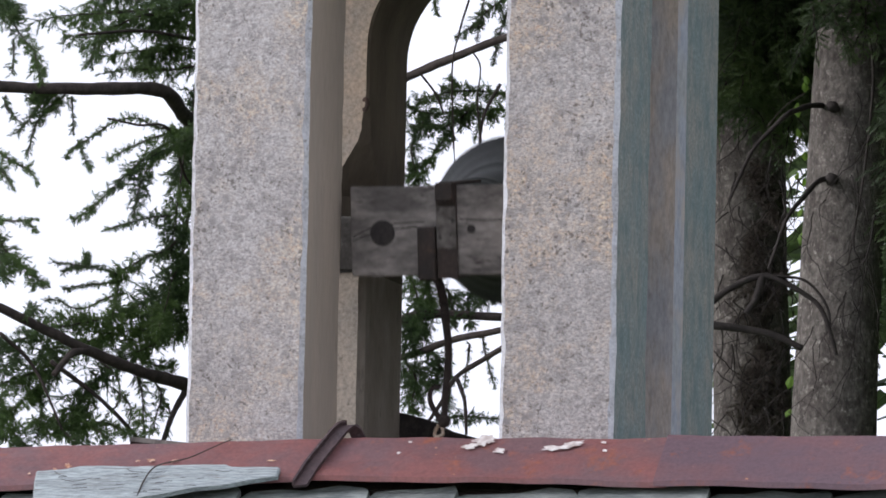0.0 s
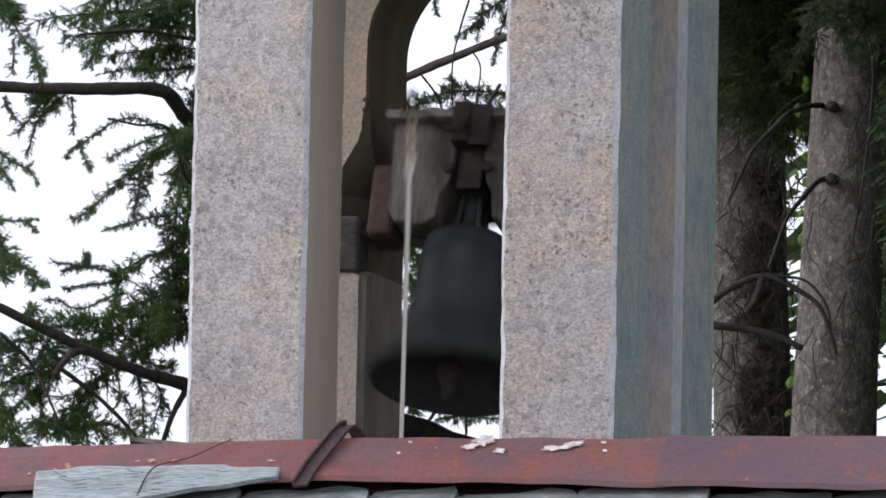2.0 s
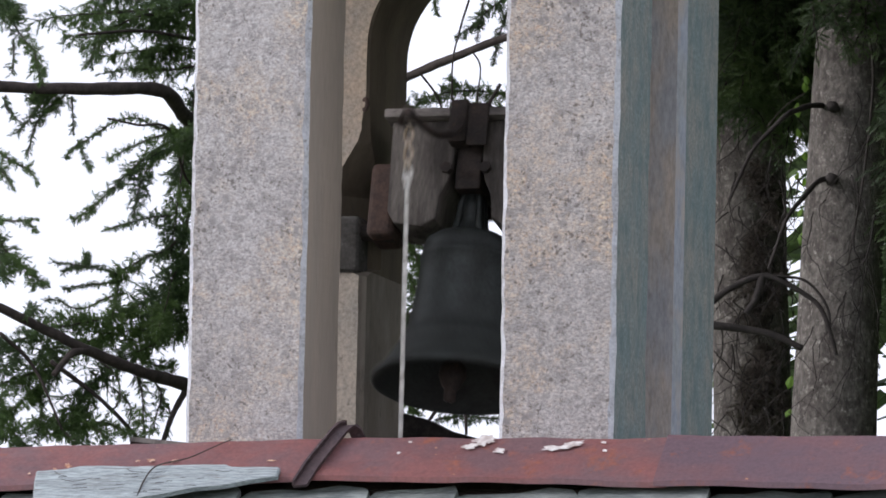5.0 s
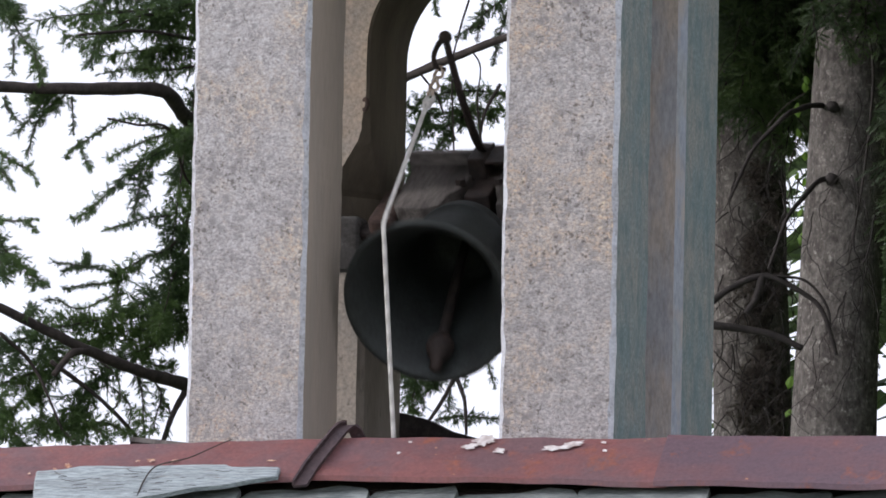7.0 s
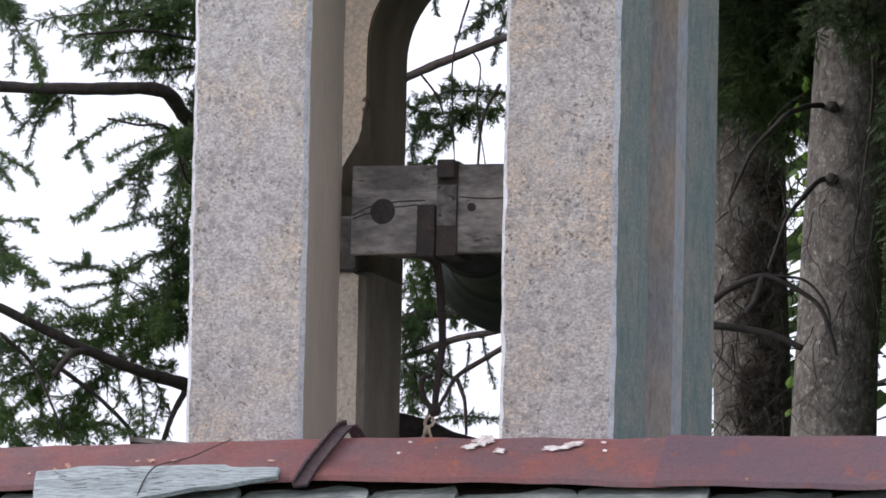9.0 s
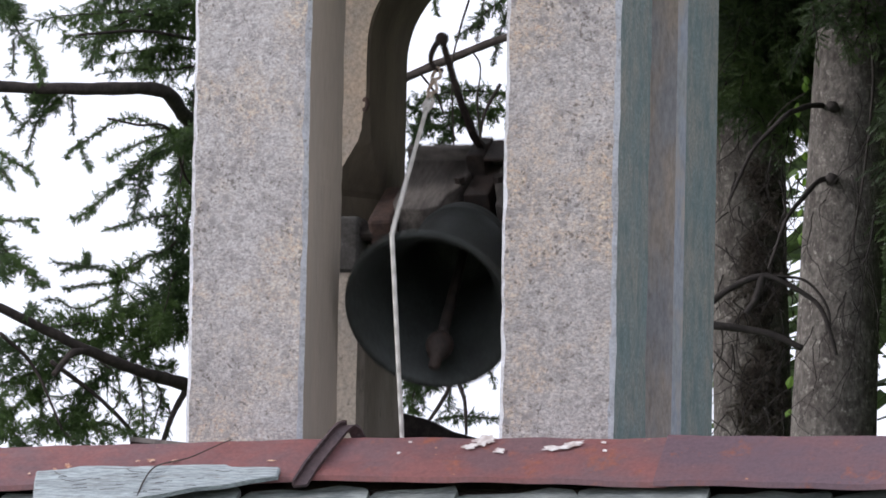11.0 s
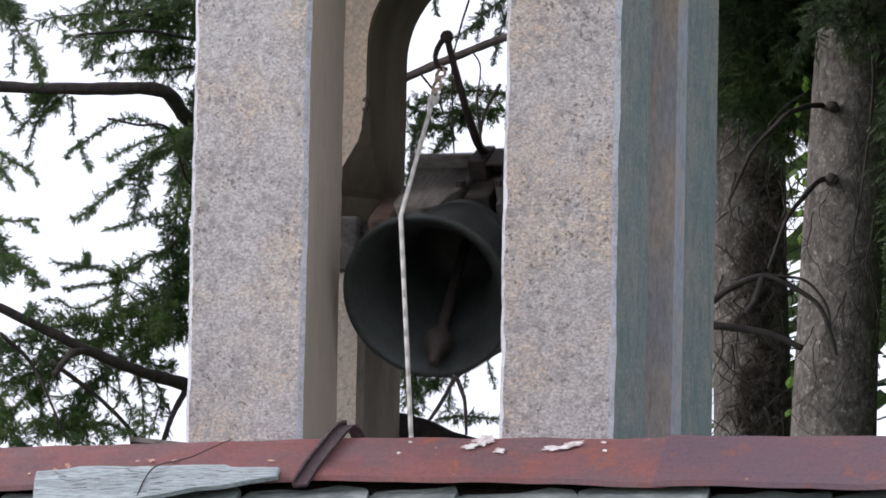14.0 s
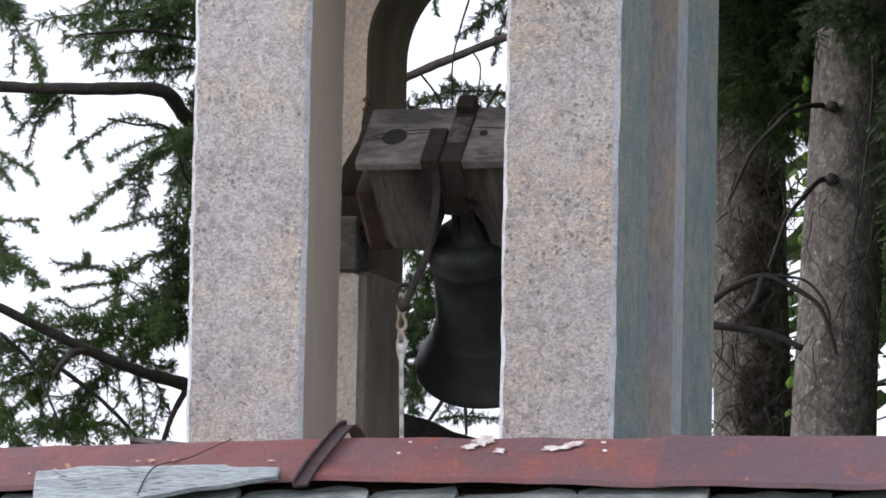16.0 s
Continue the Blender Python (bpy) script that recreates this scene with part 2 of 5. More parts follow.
def lathe(bm, profile, steps=48):
    """Turns (radius, z) round the z axis."""
    rings = [[bm.verts.new((r * math.cos(2 * math.pi * i / steps), r * math.sin(2 * math.pi * i / steps), z)) for i in range(steps)] for r, z in profile]
    for a, b in zip(rings, rings[1:]):
        for i in range(steps):
            bm.faces.new((a[i], a[(i + 1) % steps], b[(i + 1) % steps], b[i]))
    return bm


def curve_points(points, per=6):
    """A smooth line through points (Catmull-Rom)."""
    p = [Vector(q) for q in points]
    p = [2 * p[0] - p[1]] + p + [2 * p[-1] - p[-2]]
    out = []
    for i in range(1, len(p) - 2):
        for k in range(per):
            t = k / per
            out.append(0.5 * ((2 * p[i]) + (p[i + 1] - p[i - 1]) * t + (2 * p[i - 1] - 5 * p[i] + 4 * p[i + 1] - p[i + 2]) * t * t
                              + (3 * p[i] - p[i - 1] - 3 * p[i + 1] + p[i + 2]) * t ** 3))
    return out + [p[-2]]


def tube(bm, line, r0, r1, sides=8, rough=0.0, rng=random):
    """A tapered tube along a line, slightly uneven."""
    rings, n = [], len(line)
    side = None
    for i, p in enumerate(line):
        way = (line[min(i + 1, n - 1)] - line[max(i - 1, 0)]).normalized()
        if side is None:
            side = way.orthogonal().normalized()
        side = (side - way * side.dot(way)).normalized()
        other = way.cross(side)
        r = r0 + (r1 - r0) * i / max(1, n - 1)
        rings.append([bm.verts.new(p + (side * math.cos(2 * math.pi * k / sides) + other * math.sin(2 * math.pi * k / sides))
                                   * r * (1 + rough * (rng.random() - 0.5))) for k in range(sides)])
    for a, b in zip(rings, rings[1:]):
        for k in range(sides):
            bm.faces.new((a[k], a[(k + 1) % sides], b[(k + 1) % sides], b[k]))
    bm.faces.new(rings[0][::-1])
    bm.faces.new(rings[-1])
    return bm


def strip(bm, line, across, width, thick):
    """A flat bar of one width along a line; across: its width's direction."""
    across = Vector(across).normalized()
    rings, n = [], len(line)
    for i, p in enumerate(line):
        way = (line[min(i + 1, n - 1)] - line[max(i - 1, 0)]).normalized()
        out = way.cross(across).normalized()
        rings.append([bm.verts.new(p + across * width / 2 * s + out * thick / 2 * t) for s, t in ((-1, -1), (1, -1), (1, 1), (-1, 1))])
    for a, b in zip(rings, rings[1:]):
        for k in range(4):
            bm.faces.new((a[k], a[(k + 1) % 4], b[(k + 1) % 4], b[k]))
    bm.faces.new(rings[0][::-1])
    bm.faces.new(rings[-1])
    bmesh.ops.recalc_face_normals(bm, faces=bm.faces)
    return bm


# ---- ground and chapel under the belfry ----
def ground():
    bm = bmesh.new()
    bmesh.ops.create_grid(bm, x_segments=60, y_segments=60, size=400)
    for v in bm.verts:
        v.co.z = -0.02 if v.co.length < 40 else 0.6 * noise.noise(v.co * 0.02) - 0.02
    tagged(part("ground", bm, GRASS), "grassy ground round the chapel", "ground", kind="structure")


ground()

RIDGE_Y = -0.74                     # the roof's ridge runs before the belfry's front pillars
RIDGE_Z = AXLE.z - 0.592
PITCH = radians(42)


def ridge_z(x):
    """The old ridge sags a little to one end."""
    return RIDGE_Z + 0.009 - 0.009 * abs(x - 0.1) - 0.006 * max(0.0, -x - 0.2) + 0.004 * noise.noise(Vector((x * 2.3, 1.7, 0)))


def chapel():
    """Stone walls and the two roof slopes that close the place below the belfry."""
    bm = bmesh.new()
    run, eave = 2.0, RIDGE_Z - 2.0 * math.tan(PITCH)
    y0, y1 = RIDGE_Y - run + 0.25, RIDGE_Y + run - 0.25
    outline = [(y0, 0.0), (y1, 0.0), (y1, eave + 0.12), (RIDGE_Y, RIDGE_Z - 0.16), (y0, eave + 0.12)]
    a = [bm.verts.new((-3.6, y, z)) for y, z in outline]
    b = [bm.verts.new((3.4, y, z)) for y, z in outline]
    bm.faces.new(a), bm.faces.new(b[::-1])
    for i in range(5):
        bm.faces.new((a[i], b[i], b[(i + 1) % 5], a[(i + 1) % 5]))
    bmesh.ops.recalc_face_normals(bm, faces=bm.faces)
    tagged(part("chapel_wall", bm, MORTAR), "pale plastered stone walls of the chapel", "wall", kind="structure")


chapel()


def slope_point(x, s, h, side=-1):
    """A point on a roof slope: s metres down from the ridge, h above the boarding."""
    c, n = math.cos(PITCH), math.sin(PITCH)
    return Vector((x, RIDGE_Y + side * (s * c + h * n), RIDGE_Z - 0.088 - s * n + h * c))


def belfry():
    """Four cement pillars on a base: roughcast in front, plastered behind, with an arch between the rear pair."""
    thing = empty("belfry", AXLE)

    def pillar(name, x0, x1, y0, y1, mats, label):
        bm = bmesh.new()
        rows = 90
        for i in range(rows):                       # a slightly wavy, chamfered shaft
            z = -0.85 + 1.75 * i / (rows - 1)
            c = 0.0115 + 0.006 * noise.noise(Vector((x0 * 7, z * 16, 2.0))) + 0.004 * noise.noise(Vector((x0 * 5, z * 55, 8.0)))
            pts = [(x0 + c, y0), (x1 - c, y0), (x1, y0 + c), (x1, y1 - c), (x1 - c, y1), (x0 + c, y1), (x0, y1 - c), (x0, y0 + c)]
            for x, y in pts:
                w = 0.0025 * noise.noise(Vector((x * 9, y * 9, z * 4.5))) + 0.0012 * noise.noise(Vector((x * 30, y * 30, z * 22)))
                bm.verts.new((x + w, y + w, z))
        bm.verts.ensure_lookup_table()
        for i in range(rows - 1):
            for k in range(8):
                f = bm.faces.new((bm.verts[i * 8 + k], bm.verts[i * 8 + (k + 1) % 8], bm.verts[i * 8 + 8 + (k + 1) % 8], bm.verts[i * 8 + 8 + k]))
                f.material_index = 1 if k == 2 else (2 if k in (1, 7) else 0)
        bm.faces.new(bm.verts[:8][::-1]), bm.faces.new(bm.verts[-8:])
        return part(name, bm, mats, thing, label)

    pillar("front_pillar", -0.572, -0.264, -0.56, -0.255, [CEMENT, SMOOTH, EDGE], "grey roughcast cement pillar")
    pillar("front_pillar", 0.2475, 0.545, -0.56, -0.245, [CEMENT_TAN, GREEN, EDGE], "grey roughcast pillar with green-stained side")

    def rear(side, mats):
        """A rear pillar: a niche for the bearing in its inner front corner, and half of the arch above."""
        bm = bmesh.new()
        inner, outer = (-0.273, -0.572) if side < 0 else (0.2505, 0.568)
        rows, rings = 110, []
        for i in range(rows):
            z = -0.85 + 1.66 * i / (rows - 1)
            rise = max(0.0, z - 0.51)
            inset = 0.257 - math.sqrt(max(0.0, 0.257 ** 2 - rise ** 2)) if rise < 0.257 else 0.257
            xi = inner - side * inset
            worn = 0.006 + 0.004 * noise.noise(Vector((z * 12, side, 0)))
            if -0.082 < z <= 0.13:                  # the scooped niche for the bearing
                worn = max(worn, 0.115 * min(1.0, (z + 0.082) / 0.02))
            elif z <= -0.082:                       # a rounded, rubbed corner below it
                worn += 0.010
            elif 0.13 < z < 0.42:                   # and its long broken upper edge
                k = max(0.0, (0.30 - z) / 0.17)
                worn += 0.105 * k ** 1.5 + 0.010 * max(0.0, 0.42 - z) / 0.12 * (1 - k) + 0.004 * noise.noise(Vector((z * 40, 3, 0)))
            deep = min(0.15, worn * 1.25)
            xo, xw, y0, y1 = outer, xi + side * worn, -0.02, 0.32
            rings.append([bm.verts.new(p) for p in ((xo, y0 + 0.03, z), (xo - side * 0.018, y0, z), (xw, y0, z), (xi + side * worn * 0.62, y0 + deep * (0.55 if worn < 0.03 else 0.34), z), (xi, y0 + deep, z), (xi, y1, z), (xo, y1, z))])
        for a, b in zip(rings, rings[1:]):
            for k in range(7):
                f = bm.faces.new((a[k], a[(k + 1) % 7], b[(k + 1) % 7], b[k]))
                # left inner faces take the plasters with shade in their colour
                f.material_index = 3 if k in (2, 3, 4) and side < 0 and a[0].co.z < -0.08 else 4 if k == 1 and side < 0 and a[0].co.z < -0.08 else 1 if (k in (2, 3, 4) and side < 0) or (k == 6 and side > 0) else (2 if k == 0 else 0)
        bm.faces.new(rings[0][::-1]), bm.faces.new(rings[-1])
        bmesh.ops.recalc_face_normals(bm, faces=bm.faces)
        return part("rear_pillar", bm, mats, thing, "yellowed plastered pillar with a bearing niche")

    rear(-1, [PLASTER, SHADED, PLASTER, REVEAL, GREYED])
    rear(1, [PALE, GREEN, BLUISH])
    bm = bmesh.new()
    tube(bm, curve_points([(-0.288, -0.012, 0.368), (-0.276, -0.03, 0.368), (-0.271, -0.034, 0.355), (-0.277, -0.03, 0.342), (-0.288, -0.012, 0.344)], 5), 0.006, 0.006, 8)
    part("staple", bm, RUST, thing, "small rusty staple")
    # unseen slab, added to close the top and shade the interior
    part("roof_slab", box(bmesh.new(), (-0.66, -0.64, 0.901), (0.65, 0.40, 1.02), 0.012), CEMENT, thing, "grey cement cover slab added out of view")
    part("base", box(bmesh.new(), (-0.62, -0.60, -1.5), (0.61, 0.37, -0.851), 0.01), CEMENT, thing)
    # plain ledge in the darkest material
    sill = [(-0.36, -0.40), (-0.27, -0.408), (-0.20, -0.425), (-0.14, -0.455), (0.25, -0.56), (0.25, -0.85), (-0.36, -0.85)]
    part("sill", prism(bmesh.new(), sill, 0.322, 0.40, 0.004), KNOT, thing, "dark ledge behind the rear arch")
    for x0, x1 in ((-0.41, -0.287), (0.275, 0.40)):
        bm = box(bmesh.new(), (x0, -0.035, -0.080), (x1, 0.06, 0.066), 0.016, 3)
        part("bearing", bm, STAINED, thing, "stained grey block carrying the axle")
    return tagged(thing, "small open belfry with four grey cement pillars", "belfry")


belfry()


# ---- the bell, its wooden yoke, lever and clapper ----
PIVOT = Vector((0, 0, 0.025))        # the axle sits a little above the belfry's middle
HUNG = Vector((0, 0.012, -0.025))    # and the bell hangs a little off it


def church_bell():
    thing = empty("church_bell", AXLE + PIVOT)
    outer = [(0.0, 0.015), (0.045, 0.015), (0.09, 0.008), (0.112, -0.008), (0.118, -0.03), (0.1205, -0.05), (0.1235, -0.054), (0.1235, -0.062), (0.1205, -0.066), (0.124, -0.12), (0.130, -0.18),
             (0.139, -0.235), (0.150, -0.272), (0.1545, -0.276), (0.1575, -0.284), (0.160, -0.29), (0.178, -0.325), (0.1815, -0.329), (0.188, -0.342), (0.204, -0.365), (0.219, -0.381), (0.2225, -0.387), (0.2225, -0.394), (0.214, -0.398)]
    inside = [(0.206, -0.390), (0.180, -0.350), (0.145, -0.29), (0.118, -0.2), (0.105, -0.09), (0.098, -0.03), (0.06, -0.012), (0.0, -0.008)]
    bell = part("bell", lathe(bmesh.new(), outer + inside, 72), BRONZE, thing, "dark green weathered bronze bell with raised bands", smooth=True)
    bm = bmesh.new()                                # crown: a flaring stem and four canons close to it
    lathe(bm, [(0.0, 0.135), (0.030, 0.135), (0.031, 0.08), (0.034, 0.050), (0.042, 0.030), (0.058, 0.015), (0.085, 0.004)], 32)
    for k in range(4):
        a = math.pi / 4 + k * math.pi / 2
        d = Vector((math.cos(a), math.sin(a), 0))
        tube(bm, curve_points([d * 0.052 + UP * 0.008, d * 0.040 + UP * 0.045, d * 0.033 + UP * 0.1, d * 0.024 + UP * 0.125], 5), 0.011, 0.009, 8)
    part("crown", bm, BRONZE, bell, smooth=True)

    # yoke: top plank, and a block below it cut out over the crown
    yoke = part("yoke", box(bmesh.new(), (-0.226, -0.114, 0.304), (0.226, 0.114, 0.328), 0.005), WOOD, thing, "grey weathered wooden yoke plank")
    for s in (-1, 1):
        outline = [(s * 0.21, 0.3035), (s * 0.205, 0.06), (s * 0.185, 0.025), (s * 0.11, 0.015), (s * 0.075, 0.035), (s * 0.068, 0.10), (s * 0.05, 0.135), (s * 0.04, 0.18), (s * 0.035, 0.3035)]
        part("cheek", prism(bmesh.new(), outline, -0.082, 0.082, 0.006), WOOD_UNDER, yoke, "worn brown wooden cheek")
        part("end_plate", box(bmesh.new(), (s * 0.228 - 0.037, -0.062, 0.0), (s * 0.228 + 0.037, 0.062, 0.20), 0.022, 4), RUST, yoke, "rust-brown iron end plate")
        bm = bmesh.new()
        tube(bm, [Vector((s * 0.20, 0, 0)), Vector((s * 0.25, 0, 0)), Vector((s * 0.298, 0, 0))], 0.028, 0.022, 14)
        part("axle", bm, IRON, thing, "dark iron axle stub")
    bm = box(bmesh.new(), (0.003, -0.121, 0.3285), (0.057, 0.121, 0.336), 0.002)
    box(bm, (0.003, -0.1215, 0.22), (0.057, -0.1145, 0.3355), 0.002)
    box(bm, (0.003, 0.1145, 0.10), (0.057, 0.1215, 0.3355), 0.002)
    box(bm, (0.008, 0.075, 0.3355), (0.054, 0.122, 0.362), 0.004)
    part("strap", bm, IRON, yoke, "rusty iron strap")
    part("worn_plate", box(bmesh.new(), (0.004, -0.045, 0.3362), (0.055, 0.06, 0.3375), 0.0005), WORN, yoke, "pale worn plate on the strap")
    part("foot_plate", box(bmesh.new(), (-0.047, -0.126, 0.23), (0.001, 0.01, 0.345), 0.006), IRON, yoke, "rusty iron foot of the lever")
    part("tie_block", box(bmesh.new(), (-0.034, -0.070, 0.12), (0.034, 0.070, 0.302), 0.006), IRON, thing, "dark iron crown tie")
    for x in (-0.052, 0.052):
        bm = bmesh.new()
        tube(bm, [Vector((x, -0.098, 0.17)), Vector((x, -0.076, 0.17))], 0.015, 0.015, 6)
        part("bolt", bm, IRON, yoke)
    # knot and bolt holes in the plank's top
    bm = bmesh.new()
    bmesh.ops.create_cone(bm, cap_ends=True, segments=20, radius1=0.034, radius2=0.03, depth=0.004, matrix=pose(-0.142, -0.004, 0.329))
    part("knot", bm, KNOT, yoke, "dark knot in the plank")
    bm = bmesh.new()
    bmesh.ops.create_cone(bm, cap_ends=True, segments=16, radius1=0.011, radius2=0.011, depth=0.004, matrix=pose(0.093, 0.003, 0.3285))
    part("bolt_hole", bm, KNOT, yoke, "drilled dark hole")
    bm = bmesh.new()
    for line in ([(-0.222, -0.014), (-0.17, 0.010), (-0.10, 0.020), (-0.03, 0.022)], [(-0.11, 0.006), (-0.08, 0.008), (-0.05, 0.012)], [(-0.22, -0.022), (-0.19, -0.012), (-0.16, -0.008)], [(0.06, 0.03), (0.13, 0.024), (0.21, 0.028)]):
        strip(bm, curve_points([(x, y, 0.3282) for x, y in line], 4), (0, 1, 0), 0.0035, 0.002)
    part("crack", bm, KNOT, yoke, "long drying crack")

    # lever: an iron arm from the yoke's front, ending in a hook
    bm = bmesh.new()
    strip(bm, curve_points([(-0.012, -0.12, 0.31), (-0.012, -0.14, 0.265), (-0.014, -0.19, 0.225), (-0.016, -0.24, 0.205)], 5), (1, 0, 0), 0.02, 0.010)
    tube(bm, curve_points([(-0.015, -0.21, 0.215), (-0.02, -0.32, 0.175), (-0.032, -0.42, 0.17), (-0.039, -0.49, 0.165)], 6), 0.011, 0.009, 8)
    bmesh.ops.create_uvsphere(bm, u_segments=10, v_segments=8, radius=0.018, matrix=pose(-0.039, -0.493, 0.165))
    tube(bm, curve_points([(-0.039, -0.493, 0.165), (-0.059, -0.475, 0.163), (-0.076, -0.44, 0.162), (-0.07, -0.41, 0.162), (-0.048, -0.405, 0.162)], 5), 0.008, 0.006, 8)
    part("lever", bm, IRON, thing, "bent rusty iron lever with a hook")
    for ob in thing.children:
        if not ob.name.startswith("axle"):
            ob.location = HUNG
    return tagged(thing, "dark bronze church bell swinging on a wooden yoke", "bell")


BELL = church_bell()


def clapper():
    bm = bmesh.new()
    tube(bm, [Vector((0, 0, 0)), Vector((0, 0, -0.15)), Vector((0, 0, -0.30)), Vector((0, 0, -0.34))], 0.012, 0.016, 10)
    lathe_profile = [(0.0, -0.325), (0.02, -0.33), (0.034, -0.35), (0.036, -0.372), (0.026, -0.398), (0.016, -0.41), (0.015, -0.44), (0.0, -0.446)]
    lathe(bm, lathe_profile, 16)
    ob = part("clapper", bm, IRON, BELL, "rusty iron clapper", smooth=True)
    ob.location = HUNG + Vector((0, 0, -0.015))
    return ob


CLAPPER = clapper()

# ---- the pull rope: short stiff lengths that follow one another ----
LINK = 0.05
LINKS = 26


def pull_rope():
    thing = empty("pull_rope", AXLE)
    pieces = []
    for i in range(LINKS):
        bm = bmesh.new()
        if i < 3:                                   # looped twine and knots near the lever
            for s in (-1, 1):
                tube(bm, curve_points([(0, 0, 0.006), (s * 0.009, 0.004, -LINK * 0.25), (s * 0.010, 0.004, -LINK * 0.6), (-s * 0.004, -0.004, -LINK * 0.9), (-s * 0.006, 0, -LINK - 0.008)], 5), 0.0045, 0.004, 7)
            if i == 2:
                bmesh.ops.create_icosphere(bm, subdivisions=2, radius=0.014, matrix=pose(0, 0, -LINK * 0.7))
            pieces.append(part("twine_loop" if i < 2 else "knot", bm, TWINE if i < 2 else ROPE, thing, "knotted tan twine" if i < 2 else "frayed white knot", smooth=True))
        else:
            tube(bm, [Vector((0, 0, 0.004)), Vector((0, 0, -LINK / 2)), Vector((0, 0, -LINK - 0.004))], 0.0062, 0.0062, 8)
            pieces.append(part("cord", bm, ROPE, thing, smooth=True))
    tagged(thing, "white cord tied to the bell's lever", "rope")
    return pieces


CORDS = pull_rope()


# ---- roof ridge ----
def ridge_cap():
    """Red sheet-metal capping in two lengths with a lapped joint."""
    thing = empty("metal_capping", (0, RIDGE_Y, RIDGE_Z))
    c, n = math.cos(PITCH), math.sin(PITCH)

    def length(x0, x1, lift, drop, paint):
        bm = bmesh.new()
        rows, k = [], int((x1 - x0) / 0.03)
        for i in range(k + 1):
            x = x0 + (x1 - x0) * i / k
            flange = 0.168 + drop + 0.007 * noise.noise(Vector((x * 3, 0.3, 0))) + 0.026 * max(0.0, x) + 0.008 * max(0.0, -x - 0.3)
            row = []
            for side, s in [(-1, 1.0), (-1, 0.97), (-1, 0.85), (-1, 0.6), (-1, 0.3), (-1, 0.12), (-1, 0.03), (1, 0.03), (1, 0.12), (1, 0.4), (1, 0.8), (1, 1.0)]:
                d = flange * s
                dent = 0.006 * noise.noise(Vector((x * 6, d * 14, side))) + 0.0015 * noise.noise(Vector((x * 25, d * 40, side)))
                curl = 0.010 if s == 1.0 else 0.0
                row.append(bm.verts.new((x, side * (d * c + (lift + dent) * n + 0.006 - curl * 0.3), ridge_z(x) - RIDGE_Z - d * n + (lift + dent) * c - curl)))
            rows.append(row)
        for a, b in zip(rows, rows[1:]):
            for j in range(len(a) - 1):
                bm.faces.new((a[j], b[j], b[j + 1], a[j + 1]))
        bmesh.ops.recalc_face_normals(bm, faces=bm.faces)
        bmesh.ops.solidify(bm, geom=bm.faces[:], thickness=0.003)
        return part("sheet", bm, paint, thing, "weathered red painted sheet metal with rust")

    length(-3.6, 0.77, 0.0, 0.0, RED)
    length(0.74, 3.4, 0.009, 0.006, MAUVE)
    for x, s, w, h, turn in ((0.243, 0.020, 0.042, 0.034, 60), (0.247, 0.006, 0.036, 0.012, 5), (0.214, 0.046, 0.046, 0.013, 15), (0.292, 0.062, 0.032, 0.014, -14), (0.432, 0.05, 0.085, 0.011, 5), (0.475, 0.034, 0.055, 0.013, 14),
                             (0.055, 0.03, 0.012, 0.006, 0), (0.035, 0.075, 0.012, 0.006, 20), (0.55, 0.028, 0.016, 0.006, 0), (0.56, 0.062, 0.014, 0.008, 0), (-0.29, 0.094, 0.024, 0.005, 0), (-0.606, 0.080, 0.020, 0.008, 12), (-0.544, 0.084, 0.028, 0.007, 25), (-0.64, 0.082, 0.012, 0.004, 0), (-0.82, 0.098, 0.014, 0.016, 40), (-0.85, 0.110, 0.008, 0.008, 60), (-0.915, 0.125, 0.008, 0.006, 0)):
        bm = bmesh.new()
        ring = []
        for i in range(30):                         # a ragged patch of bare metal
            a = 2 * math.pi * i / 30
            r = 0.9 + 0.7 * noise.noise(Vector((math.cos(a) * 2.2, math.sin(a) * 2.2, x * 31))) + 0.35 * noise.noise(Vector((math.cos(a) * 7, math.sin(a) * 7, x * 17)))
            px, ps = math.cos(a) * w * 0.5 * r, math.sin(a) * h * 0.8 * r
            t = radians(turn)
            px, ps = px * math.cos(t) - ps * math.sin(t), px * math.sin(t) + ps * math.cos(t)
            d = s - ps
            ring.append(bm.verts.new((x + 0.03 + px, -(d * c + 0.004 * n + 0.006), ridge_z(x) - RIDGE_Z - d * n + 0.004 * c)))
        bm.faces.new(ring)
        part("bare_patch", bm, BARE if x > 0 else FLAKED, thing, "bare patch where paint has flaked")
    tagged(thing, "weathered red sheet-metal ridge capping with rust", "ridge cap")


ridge_cap()


def ridge_clamp():
    """A bent iron strap over the capping, with a bolt at its top."""
    thing = empty("ridge_clamp", (-0.105, RIDGE_Y, RIDGE_Z))
    pts = [(0.06, 0.12, -0.10), (0.045, 0.03, -0.005), (0.03, 0.0, 0.034), (0.012, -0.018, 0.026), (-0.012, -0.06, -0.02), (-0.035, -0.115, -0.075), (-0.05, -0.168, -0.128)]
    part("strap", strip(bmesh.new(), curve_points(pts, 4), (1, 0.15, 0.1), 0.034, 0.008), CLAMPED, thing)
    lip = [(x - 0.017, y - 0.004, z + 0.008) for x, y, z in pts[2:]]
    part("rib", strip(bmesh.new(), curve_points(lip, 4), (0.2, -0.5, 0.8), 0.016, 0.006), CLAMPED, thing)
    bm = bmesh.new()
    tube(bm, [Vector((0.008, 0.0, 0.025)), Vector((0.008, 0.0, 0.052))], 0.007, 0.007, 8)
    part("bolt", bm, RUST, thing, "small rust-red bolt")
    tagged(thing, "dark bent iron strap clamped over the ridge", "clamp")


ridge_clamp()


